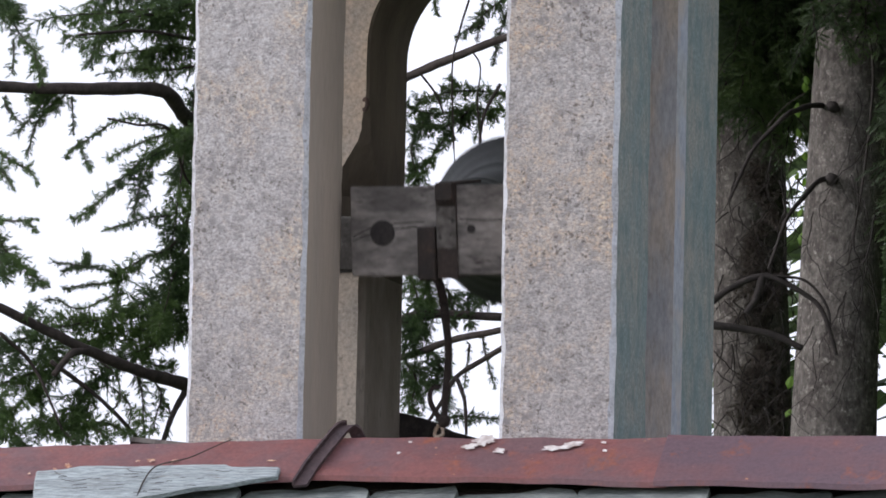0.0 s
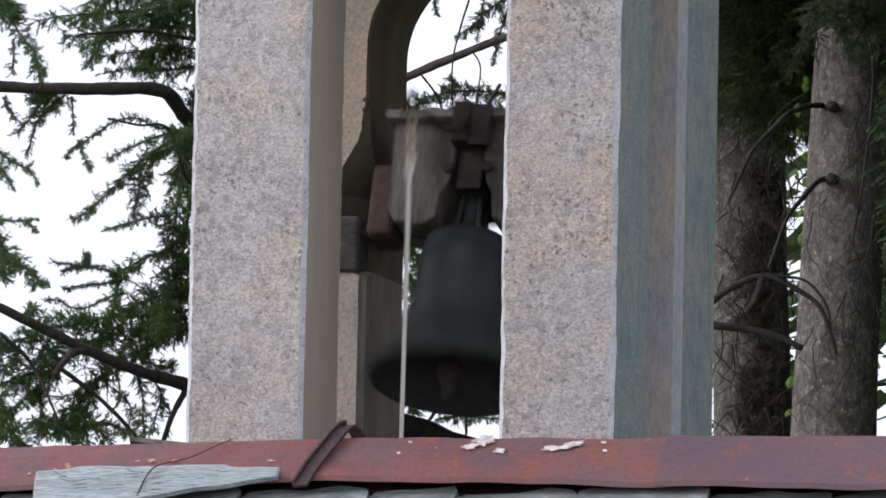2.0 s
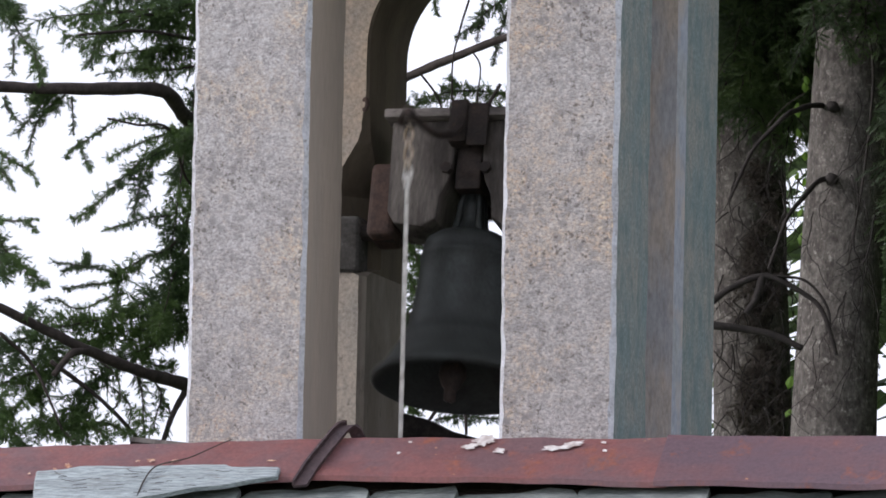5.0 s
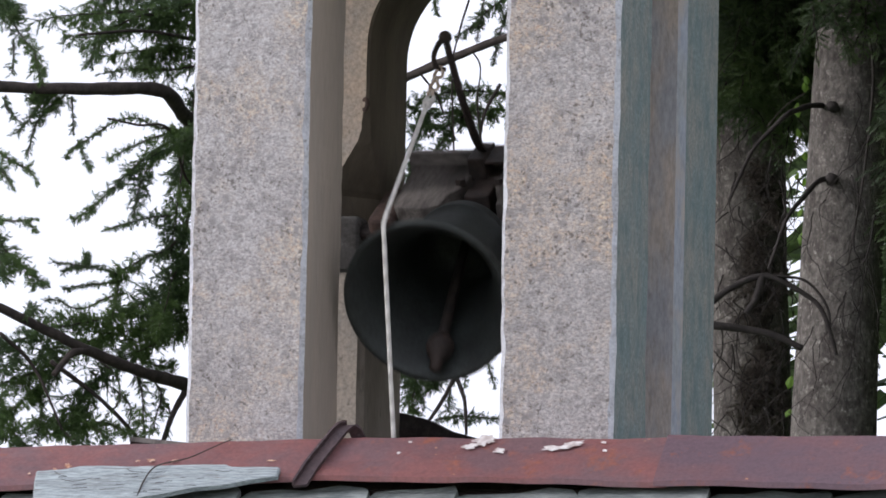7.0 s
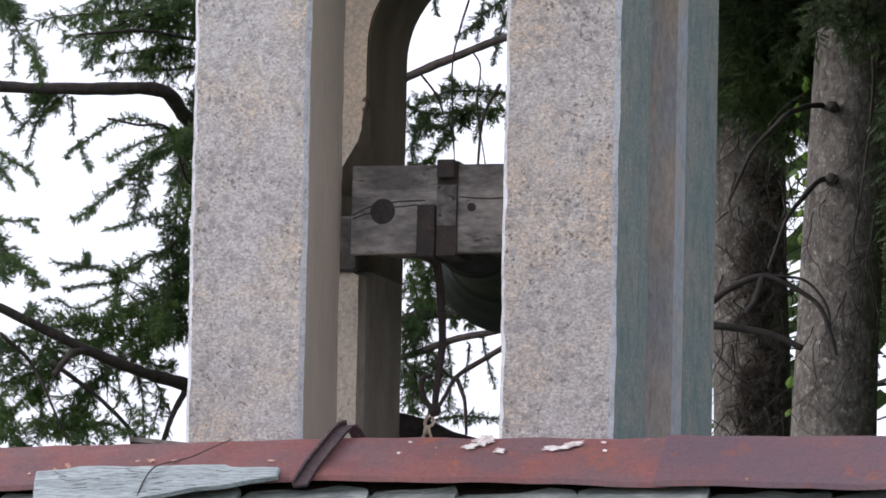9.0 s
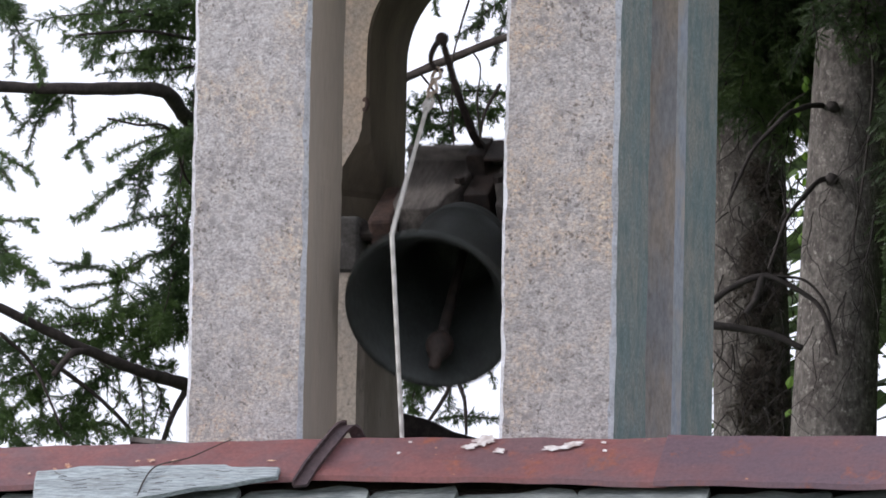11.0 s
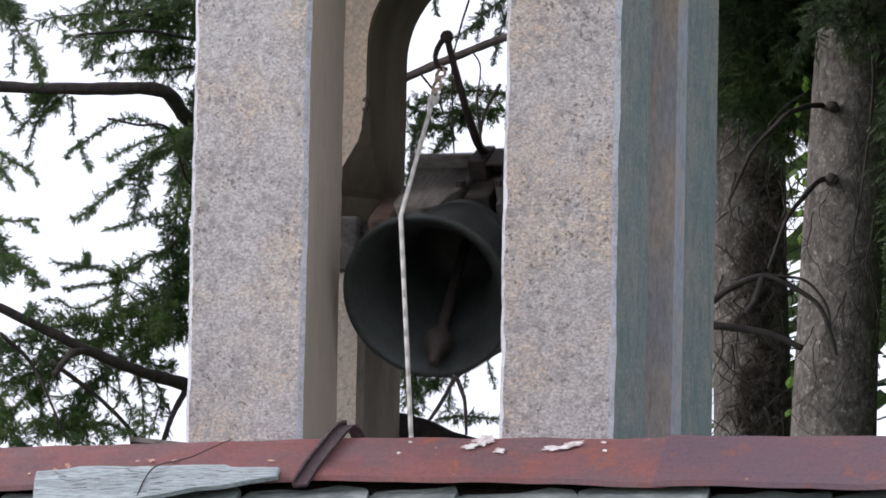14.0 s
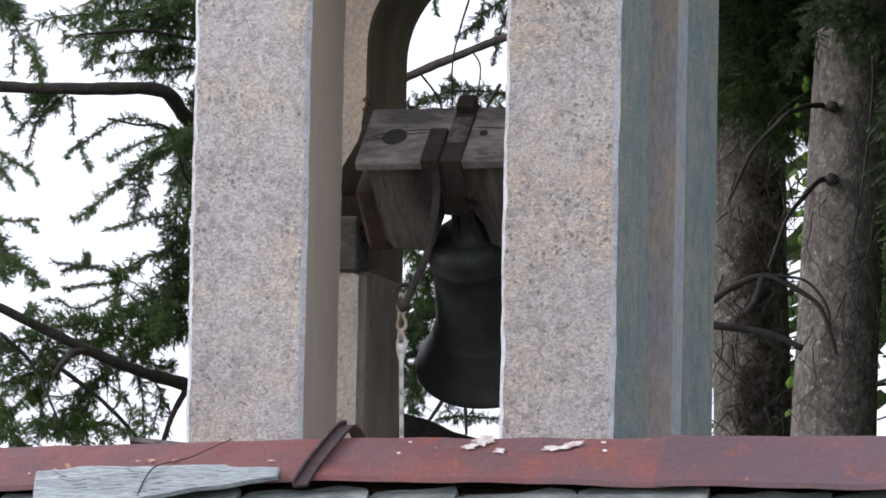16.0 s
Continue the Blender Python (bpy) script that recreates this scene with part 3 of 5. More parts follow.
def loose_slate():
    """A long broken slate lying on the front of the capping."""
    bm = bmesh.new()
    c, n = math.cos(PITCH), math.sin(PITCH)
    top = [(-0.308, 0.115), (-0.312, 0.085), (-0.24, 0.078), (-0.205, 0.066), (-0.15, 0.064), (-0.06, 0.070), (0.02, 0.066), (0.10, 0.063), (0.18, 0.064), (0.20, 0.074), (0.322, 0.076)]
    bottom = [(0.324, 0.112), (0.26, 0.128), (0.19, 0.150), (0.12, 0.158), (0.05, 0.182), (-0.02, 0.20), (-0.16, 0.215), (-0.286, 0.22)]
    outline = top + bottom
    rings = []
    for h, shrink in ((0.010, 1.0), (0.019, 1.0), (0.0225, 0.985)):
        rings.append([bm.verts.new((x * shrink, -(s * c + h * n) - 0.006, -s * n + h * c)) for x, s in outline])
    for a, b in zip(rings, rings[1:]):
        for k in range(len(outline)):
            bm.faces.new((a[k], b[k], b[(k + 1) % len(outline)], a[(k + 1) % len(outline)]))
    bm.faces.new(rings[0]), bm.faces.new(rings[-1][::-1])
    bmesh.ops.recalc_face_normals(bm, faces=bm.faces)
    ob = part("loose_slate", bm, SLATE_PALE)
    ob.location = (-0.545, RIDGE_Y - 0.045, ridge_z(-0.545) - 0.042)
    tagged(ob, "pale broken slate lying on the red ridge capping", "slate")
    rng = random.Random(19)
    splits = [[(-0.265, 0.085), (-0.245, 0.102), (-0.225, 0.108)], [(-0.235, 0.122), (-0.20, 0.128), (-0.165, 0.119), (-0.155, 0.112)], [(-0.075, 0.078), (-0.06, 0.09), (-0.03, 0.094)], [(0.16, 0.088), (0.185, 0.094), (0.20, 0.09)]]
    for i in range(22):                             # short splits along the grain
        x, s = rng.uniform(-0.28, 0.12), rng.uniform(0.095, 0.19)
        if s < 0.2 - 0.25 * max(0.0, x + 0.02):
            k, rise = rng.uniform(0.012, 0.045), rng.uniform(-0.006, 0.002)
            splits.append([(x, s), (x + k * 0.4, s + rise * 0.2 + rng.uniform(-0.002, 0.002)), (x + k, s + rise)])
    for line in splits:
        bm = bmesh.new()
        strip(bm, curve_points([(x, -(s * c + 0.0228 * n) - 0.006, -s * n + 0.0228 * c) for x, s in line], 5), (0, -c, -n), 0.0011, 0.0008)
        part("crack", bm, KNOT, ob, "dark split in the slate")
    # a dry tendril hanging across it
    bm = bmesh.new()
    line = curve_points([(-0.48, -0.012, 0.0), (-0.51, -0.04, -0.018), (-0.56, -0.085, -0.05), (-0.585, -0.10, -0.06), (-0.64, -0.128, -0.078), (-0.66, -0.16, -0.115), (-0.665, -0.21, -0.17)], 6)
    tube(bm, line, 0.0012, 0.0022, 6)
    ob = part("dry_tendril", bm, TWIG)
    ob.location = (0.10, RIDGE_Y - 0.006, RIDGE_Z + 0.006)
    tagged(ob, "thin dry brown tendril across the slate", "twig")


loose_slate()


def back_slate():
    """A slate corner that stands up behind the ridge."""
    bm = box(bmesh.new(), (-0.075, -0.09, -0.008), (0.075, 0.09, 0.008), 0.003)
    ob = part("propped_slate", bm, WOOD_UNDER)
    ob.matrix_world = pose(-0.60, RIDGE_Y + 0.10, RIDGE_Z - 0.040, -30, 6, 6)
    tagged(ob, "small brown stained slate propped behind the ridge", "slate")


back_slate()


def roof_slopes():
    """Slate courses on both slopes; the ones below the capping are single pieces."""
    for side, name in ((-1, "roof_front"), (1, "roof_back")):
        bm = bmesh.new()
        rng = random.Random(11)
        a = [slope_point(x, s, -0.01, side) for x, s in ((-3.7, 0.0), (3.5, 0.0), (3.5, 2.75), (-3.7, 2.75))]
        b = [slope_point(x, s, -0.05, side) for x, s in ((-3.7, 0.0), (3.5, 0.0), (3.5, 2.75), (-3.7, 2.75))]
        va, vb = [bm.verts.new(p) for p in a], [bm.verts.new(p) for p in b]
        bm.faces.new(va), bm.faces.new(vb[::-1])
        for k in range(4):
            bm.faces.new((va[k], vb[k], vb[(k + 1) % 4], va[(k + 1) % 4]))
        bmesh.ops.recalc_face_normals(bm, faces=bm.faces)
        roof = part(name, bm, TWIG)
        tagged(roof, "slate-covered chapel roof slope", "roof", kind="structure")
        rest = bmesh.new()
        for course in range(13):
            x = -3.7 + rng.random() * 0.2
            while x < 3.4:
                w = rng.uniform(0.2, 0.46)
                # first course starts low, so dark boarding stands in for the shadow gap
                s0 = 0.06 + course * 0.2 + rng.uniform(-0.02, 0.02) if course else 0.086 + 0.016 * max(0.0, x) + rng.uniform(-0.014, 0.012)
                s1 = (s0 if course else 0.06) + 0.30 + rng.uniform(-0.03, 0.03)
                lift, skew, rise = 0.02 + rng.uniform(0, 0.012), rng.uniform(-0.03, 0.03), rng.uniform(0.0, 0.012)
                target = bmesh.new() if side < 0 and course < 2 else rest
                low = [(x - 0.002 + w * f, s0 + (0.0 if course else rng.uniform(-0.012, 0.014) + (0.02 if f in (0.0, 1.0) else 0.0))) for f in (0.0, 0.06, 0.3, 0.5, 0.75, 0.95, 1.0)]
                low += [(x + w * f + skew + rng.uniform(-0.012, 0.012), s1 + rng.uniform(-0.02, 0.014)) for f in (1.02, 0.8, 0.55, 0.3, 0.0)]
                k = len(low)
                base = [target.verts.new(slope_point(px, ps, rise + lift * (ps - s0) / 0.3 + 0.012 * (px - x) / w, side)) for px, ps in low]
                cover = [target.verts.new(slope_point(px, ps, rise + 0.016 + rng.uniform(-0.002, 0.002) + lift * (ps - s0) / 0.3 + 0.012 * (px - x) / w, side)) for px, ps in low]
                target.faces.new(base[::-1] if side < 0 else base), target.faces.new(cover if side < 0 else cover[::-1])
                for q in range(k):
                    target.faces.new((base[q], base[(q + 1) % k], cover[(q + 1) % k], cover[q]))
                if target is not rest:
                    part("slate", target, SLATE, roof)
                x += w
        tagged(part("slate_courses", rest, SLATE, roof), kind="stuff")


# ---- the spruces behind ----
def stand(u, d, h):
    """A place among the trees: u metres across, d behind the bell, h above the axle."""
    return AXLE + u * RIGHT + d * AHEAD + h * UP


class Foliage:
    """Collects needles and twigs for one crown."""

    def __init__(self, seed):
        self.rng = random.Random(seed)
        self.v, self.f = [], []
        self.wood = bmesh.new()

    def needles(self, a, b, gap, size, width):
        """Needles round the twig from a to b."""
        rng, way = self.rng, (b - a)
        long = way.length
        way = way / max(long, 1e-6)
        s1 = way.orthogonal().normalized()
        s2 = way.cross(s1)
        for i in range(max(2, int(long / gap))):
            t = (i + rng.random()) * gap / long
            ang = rng.random() * 6.283
            out = s1 * math.cos(ang) + s2 * math.sin(ang)
            root = a + (b - a) * min(t, 1.0)
            tip = root + (out * 0.72 + way * 0.7) * size * rng.uniform(0.7, 1.15)
            wide = way.cross(out) * width
            k = len(self.v)
            self.v += [root - wide, root + wide, tip]
            self.f.append((k, k + 1, k + 2))

    def spray(self, root, way, length, droop=0.25, fan=0.42, gap=0.0015, size=0.0145, width=0.0017, flat=None, step=0.019):
        """A spruce spray: a main shoot with uneven, drooping side shoots, shorter towards the tip."""
        rng = self.rng
        way = Vector(way).normalized()
        flat = (flat or Vector((rng.uniform(-0.5, 0.5), rng.uniform(-0.6, 0.6), 1))).normalized()
        side = way.cross(flat).normalized()
        k = max(3, int(length / step))
        line, stray = [], Vector((0, 0, 0))
        for i in range(k + 1):
            t = i / k
            stray = stray * 0.8 + Vector([rng.uniform(-1, 1) * 0.007 for _ in range(3)])
            line.append(root + way * length * t - UP * droop * length * t * t + stray)
        tube(self.wood, line, 0.0045 * (0.6 + length), 0.0015, 5)
        lush = 1.0
        for i in range(k):
            self.needles(line[i], line[i + 1], gap, size, width)
            t = (i + 0.5) / k
            lush = max(0.3, min(1.35, lush + rng.uniform(-0.4, 0.4)))
            for s in (-1, 1):
                if rng.random() < 0.16:
                    continue
                reach = length * fan * (1 - 0.8 * t) * rng.uniform(0.45, 1.15) * lush * (0.45 + 0.55 * min(1, t * 5))
                if reach < 0.02:
                    continue
                d = (side * s * 0.8 + (line[i + 1] - line[i]).normalized() * 0.75 + flat * rng.uniform(-0.35, 0.3)).normalized()
                p, pieces = line[i], max(1, int(reach / 0.04))
                for q in range(pieces):
                    e = p + d * reach / pieces
                    self.needles(p, e, gap, size, width)
                    if pieces > 1 and rng.random() < 0.6:
                        dd = (d * 0.8 + side * rng.uniform(-0.9, 0.9) - UP * rng.uniform(0, 0.9)).normalized()
                        self.needles(e, e + dd * reach * rng.uniform(0.15, 0.4), gap, size * 0.9, width)
                    p = e
                    d = (d - UP * (0.10 + droop * 0.35) + Vector((rng.uniform(-0.15, 0.15), rng.uniform(-0.15, 0.15), 0))).normalized()

    def shoot(self, root, way, length, droop):
        """One bristly shoot, bending down towards its tip, with short side shoots where it is long."""
        rng = self.rng
        k = max(2, int(length / 0.022))
        p, way = root, way.normalized()
        for i in range(k):
            e = p + way * length / k
            self.needles(p, e, 0.0015, 0.016 * (1 - 0.35 * i / k), 0.0013)
            for _ in range(2 if length > 0.035 and i < k - 1 else 0):
                out = (way * 0.7 + Vector([rng.uniform(-1, 1) for _ in range(3)]) - UP * droop * 0.4).normalized()
                self.needles(e, e + out * min(0.06, length * rng.uniform(0.25, 0.6)), 0.0016, 0.0145, 0.0013)
            p = e
            way = (way - UP * droop * 0.22 + Vector([rng.uniform(-0.14, 0.14) for _ in range(3)])).normalized()

    def bough(self, pts, reach, tip_reach, down, full):
        """A bough along a line of places: a woody twig with bristly shoots all along it; full: how leafy it is."""
        rng = self.rng
        line = curve_points([stand(*p) for p in pts], 10)
        total = sum((b - a).length for a, b in zip(line, line[1:]))
        tube(self.wood, line, 0.003 + 0.018 * reach, 0.0014, 6, 0.3, rng)
        gone, due, lush = 0.0, 0.0, 1.0
        for a, b in zip(line, line[1:]):
            long = (b - a).length
            ahead = (b - a).normalized()
            if rng.random() < full:
                self.needles(a, b, 0.0012, 0.013, 0.0016)
            side = ahead.cross(UP).normalized()
            while due < gone + long:
                t = due / total
                root = a + (b - a) * ((due - gone) / long)
                lush = max(0.45, min(1.2, lush + rng.uniform(-0.3, 0.3)))
                for _ in range(3):
                    if rng.random() > full:
                        continue
                    turn = rng.random() * 6.283
                    out = ahead * 0.5 + (side * math.cos(turn) + UP * math.sin(turn)) * 0.85 - UP * down * rng.uniform(0.3, 1.3)
                    self.shoot(root, out, (reach + (tip_reach - reach) * t) * rng.uniform(0.5, 1.2) * lush, down)
                due += 0.010
            gone += long

    def build(self, thing, material=None, name="crown", label="dark green spruce needles"):
        me = bpy.data.meshes.new(name)
        me.from_pydata([tuple(p) for p in self.v], [], self.f)
        me.materials.append(material or NEEDLE)
        crown = new(name, me)
        crown.parent = thing
        tagged(crown, label, kind="stuff")
        tagged(part("twig", self.wood, TWIG, thing, "thin dark twigs"), kind="stuff")


def trunk(thing, foot, top, r0, r1, seed, sides=22):
    """A tapered, knobbly trunk from the ground up."""
    bm, rng = bmesh.new(), random.Random(seed)
    foot, top = Vector(foot), Vector(top)
    n, rings = 90, []
    for i in range(n + 1):
        t = i / n
        p = foot.lerp(top, t) + Vector((noise.noise(Vector((t * 4, seed, 0))), noise.noise(Vector((t * 4, 0, seed))), 0)) * 0.02
        r = r0 + (r1 - r0) * t + 0.12 * math.exp(-t * 22)
        rings.append([bm.verts.new(p + Vector((math.cos(a), math.sin(a), 0)) * r * (1 + 0.05 * noise.noise(Vector((math.cos(a) * 2, math.sin(a) * 2, p.z * 2 + seed))) + 0.02 * noise.noise(Vector((math.cos(a) * 9, math.sin(a) * 9, p.z * 9)))))
                      for a in [2 * math.pi * k / sides for k in range(sides)]])
    for a, b in zip(rings, rings[1:]):
        for k in range(sides):
            bm.faces.new((a[k], a[(k + 1) % sides], b[(k + 1) % sides], b[k]))
    bm.faces.new(rings[-1])
    return part("trunk", bm, BARK, thing, smooth=True)


def limb(thing, pts, r0, r1, seed=0, material=None, name="limb", label=""):
    rng = random.Random(seed)
    bm = tube(bmesh.new(), curve_points([stand(*p) for p in pts], 6), r0, r1, 9, 0.22, rng)
    return part(name, bm, material or TWIG, thing, label, smooth=True)


def dead_twig(tree, rng, start, lean, length):
    """A thin, kinked dead twig that droops from its start, with a few side twigs."""
    bm = bmesh.new()
    todo = [(Vector(start), lean, length, rng.uniform(0.0018, 0.0038))]
    while todo:
        p, slope, long, r = todo.pop()
        line, step = [stand(*p)], 0.028
        for i in range(max(3, int(long / step))):
            slope = slope * 0.9 + rng.uniform(-0.4, 0.4)
            go = Vector((slope, rng.uniform(-0.3, 0.3), -1 + 0.5 * abs(slope) + rng.uniform(-0.25, 0.25))).normalized()
            p = p + go * step
            line.append(stand(*p))
            if r > 0.0016 and rng.random() < 0.16:
                todo.append((p.copy(), rng.uniform(-1.1, 1.1), long * 0.4, r * 0.6))
        tube(bm, line, r, 0.0009, 5, 0.3, rng)
    part("dead_twig", bm, DEADWOOD, tree, smooth=True)


def canopy(crown, rng, u, d, wide):
    """The dense crown higher up the trunk, out of view, to block sky light."""
    for i in range(7500):
        h = 2.15 + 6.5 * rng.random() ** 1.6
        reach, a = wide * (1 - (h - 2.0) / 7.0) * math.sqrt(rng.random()), rng.random() * 6.283
        out = Vector((math.cos(a), math.sin(a), 0))
        p = stand(u, d, h) + out * reach
        tip = p + out * rng.uniform(0.1, 0.3) - UP * rng.uniform(-0.05, 0.1)
        side = Vector((-out.y, out.x, rng.uniform(-0.3, 0.3))) * rng.uniform(0.03, 0.08)
        k = len(crown.v)
        crown.v += [p - side, p + side, tip]
        crown.f.append((k, k + 1, k + 2))


def shade_boughs(crown, rng):
    """Unseen boughs towards the chapel, above the bare trunk, added to block sky light."""
    for i in range(3200):
        p = stand(rng.uniform(0.5, 2.7), rng.uniform(2.8, 5.3), rng.uniform(1.85, 2.5))
        a = rng.random() * 6.283
        out = Vector((math.cos(a), math.sin(a), rng.uniform(-0.3, 0.1)))
        side = Vector((-out.y, out.x, rng.uniform(-0.3, 0.3))) * rng.uniform(0.03, 0.07)
        k = len(crown.v)
        crown.v += [p - side, p + side, p + out * rng.uniform(0.1, 0.22)]
        crown.f.append((k, k + 1, k + 2))


def way(u, d, h):
    """A direction among the trees."""
    return (u * RIGHT + d * AHEAD + h * UP).normalized()


def spruce_left():
    """The spruce whose boughs reach past the belfry on both sides."""
    tree = empty("spruce")
    crown = Foliage(21)
    trunk(tree, stand(-0.616, 7.6, -4.4), stand(-0.929, 7.6, 9.0), 0.17, 0.05, 3)
    limb(tree, [(-0.726, 7.5, 1.23), (-0.932, 6.8, 1.234), (-1.016, 6.4, 1.275), (-1.262, 6.2, 1.246), (-1.536, 6.1, 1.235), (-1.81, 6.0, 1.258)], 0.028, 0.016, 1)
    limb(tree, [(-0.704, 7.5, 0.299), (-0.91, 6.8, 0.329), (-1.081, 6.5, 0.348), (-1.243, 6.3, 0.393), (-1.517, 6.1, 0.501), (-1.736, 6.0, 0.578)], 0.025, 0.013, 2)
    limb(tree, [(-1.234, 6.3, 0.393), (-1.287, 6.25, 0.368), (-1.339, 6.2, 0.294)], 0.014, 0.01, 3, name="broken_limb")
    limb(tree, [(-0.919, 6.8, 0.317), (-0.956, 6.7, 0.23), (-0.993, 6.6, 0.105)], 0.012, 0.008, 4)
    limb(tree, [(-0.734, 7.5, 1.575), (-0.922, 6.9, 1.522), (-1.091, 6.5, 1.488), (-1.289, 6.3, 1.441)], 0.008, 0.004, 5)
    limb(tree, [(-1.354, 6.3, 0.349), (-1.206, 6.4, 0.25), (-1.095, 6.5, 0.15), (-1.04, 6.6, 0.085)], 0.008, 0.006, 6)
    limb(tree, [(-1.514, 6.1, 0.417), (-1.405, 6.2, 0.318), (-1.307, 6.2, 0.115)], 0.007, 0.004, 7)
    limb(tree, [(-0.721, 7.5, 1.004), (-0.92, 6.9, 1.02), (-0.991, 6.6, 1.17), (-1.092, 6.5, 1.17), (-1.192, 6.4, 1.177)], 0.006, 0.003, 8)
    limb(tree, [(-0.435, 7.4, 1.37), (-0.202, 7.0, 1.422), (-0.05, 6.8, 1.462), (0.1, 6.6, 1.496), (0.323, 6.4, 1.551)], 0.017, 0.012, 11)
    limb(tree, [(-0.492, 7.4, 0.449), (-0.191, 7.0, 0.466), (-0.03, 6.8, 0.504), (0.129, 6.6, 0.518), (0.342, 6.4, 0.547)], 0.014, 0.01, 12)
    limb(tree, [(0.159, 6.6, 0.471), (0.066, 6.7, 0.423), (-0.013, 6.7, 0.368), (-0.064, 6.8, 0.288), (-0.128, 6.8, 0.191)], 0.01, 0.006, 13)
    limb(tree, [(-0.013, 6.7, 0.368), (0.016, 6.7, 0.288), (0.024, 6.7, 0.175)], 0.008, 0.005, 14)
    limb(tree, [(-0.223, 7.0, 0.584), (-0.108, 7.0, 0.614), (0.159, 6.9, 0.596)], 0.018, 0.014, 15)
    limb(tree, [(-0.154, 6.9, 1.418), (-0.105, 6.9, 1.356), (-0.075, 6.9, 1.289)], 0.004, 0.003, 16)
    limb(tree, [(0.016, 6.7, 1.474), (0.046, 6.7, 1.417), (0.039, 6.7, 1.282), (0.072, 6.7, 1.072)], 0.003, 0.002, 17)
    limb(tree, [(0.113, 6.6, 1.347), (0.059, 6.7, 1.245), (0.043, 6.7, 1.072)], 0.006, 0.004, 18)
    limb(tree, [(0.003, 6.6, 1.632), (-0.029, 6.6, 1.516), (-0.049, 6.7, 1.396), (-0.033, 6.7, 1.07)], 0.004, 0.002, 19)
    crown.bough([(-0.9, 6.85, 1.64), (-1.03, 6.79, 1.61), (-1.19, 6.72, 1.58), (-1.34, 6.66, 1.56), (-1.45, 6.6, 1.53)], 0.142, 0.062, 0.75, 0.58)
    crown.bough([(-0.92, 7.15, 1.61), (-1.04, 7.09, 1.59), (-1.18, 7.03, 1.56), (-1.3, 6.96, 1.53), (-1.37, 6.9, 1.53)], 0.125, 0.068, 0.8, 0.5)
    crown.bough([(-0.92, 7.25, 1.54), (-1.02, 7.17, 1.53), (-1.14, 7.08, 1.5), (-1.27, 7.0, 1.47)], 0.096, 0.096, 0.8, 0.62)
    crown.bough([(-0.91, 6.95, 1.44), (-1.02, 6.87, 1.41), (-1.13, 6.78, 1.4), (-1.22, 6.7, 1.37)], 0.068, 0.034, 0.5, 0.8)
    crown.bough([(-0.92, 7.05, 1.64), (-1.01, 6.97, 1.67), (-1.15, 6.88, 1.67), (-1.27, 6.8, 1.64)], 0.096, 0.085, 0.7, 0.55)
    crown.bough([(-1.01, 6.75, 1.58), (-1.09, 6.69, 1.57), (-1.16, 6.62, 1.53), (-1.23, 6.56, 1.48), (-1.26, 6.5, 1.38)], 0.068, 0.045, 0.6, 0.8)
    crown.bough([(-1.55, 6.35, 1.59), (-1.51, 6.27, 1.48), (-1.47, 6.18, 1.41), (-1.43, 6.1, 1.36)], 0.062, 0.028, 0.5, 0.6)
    crown.bough([(-1.44, 6.35, 1.4), (-1.42, 6.22, 1.32), (-1.4, 6.1, 1.25)], 0.034, 0.045, 0.5, 0.8)
    crown.bough([(-1.57, 6.35, 1.57), (-1.53, 6.22, 1.51), (-1.5, 6.1, 1.47)], 0.074, 0.045, 0.5, 0.9)
    crown.bough([(-1.51, 6.35, 1.43), (-1.5, 6.22, 1.35), (-1.5, 6.1, 1.28)], 0.019, 0.025, 0.5, 0.35)
    crown.bough([(-1.37, 6.35, 1.25), (-1.41, 6.27, 1.21), (-1.44, 6.18, 1.14), (-1.48, 6.1, 1.08)], 0.048, 0.031, 0.5, 0.9)
    crown.bough([(-1.33, 6.35, 1.25), (-1.38, 6.27, 1.19), (-1.42, 6.18, 1.12), (-1.44, 6.1, 1.01)], 0.051, 0.025, 0.5, 0.8)
    crown.bough([(-1.39, 6.35, 1.26), (-1.41, 6.22, 1.23), (-1.43, 6.1, 1.19)], 0.045, 0.040, 0.4, 1.0)
    crown.bough([(-1.31, 6.35, 1.24), (-1.3, 6.22, 1.16), (-1.29, 6.1, 1.08)], 0.019, 0.017, 0.4, 0.35)
    crown.bough([(-1.53, 6.35, 1.24), (-1.52, 6.22, 1.18), (-1.47, 6.1, 1.12)], 0.023, 0.023, 0.4, 0.4)
    crown.bough([(-1.56, 6.35, 1.06), (-1.5, 6.27, 1.01), (-1.44, 6.18, 0.97), (-1.4, 6.1, 0.91)], 0.051, 0.025, 0.4, 0.8)
    crown.bough([(-1.56, 6.35, 1.01), (-1.52, 6.22, 0.96), (-1.48, 6.1, 0.89)], 0.051, 0.023, 0.4, 0.7)
    crown.bough([(-0.97, 6.65, 1.18), (-1.04, 6.6, 1.18), (-1.1, 6.55, 1.2), (-1.17, 6.5, 1.18), (-1.23, 6.45, 1.13), (-1.28, 6.4, 1.09)], 0.023, 0.017, 0.2, 1.0)
    crown.bough([(-1.29, 6.65, 1.13), (-1.31, 6.53, 1.09), (-1.33, 6.4, 1.04)], 0.019, 0.017, 0.3, 0.7)
    crown.bough([(-1.29, 6.65, 1.12), (-1.27, 6.53, 1.06), (-1.24, 6.4, 1.0)], 0.019, 0.017, 0.3, 0.7)
    crown.bough([(-0.96, 6.65, 1.17), (-1.04, 6.57, 1.14), (-1.12, 6.48, 1.09), (-1.19, 6.4, 1.04)], 0.019, 0.031, 0.2, 1.0)
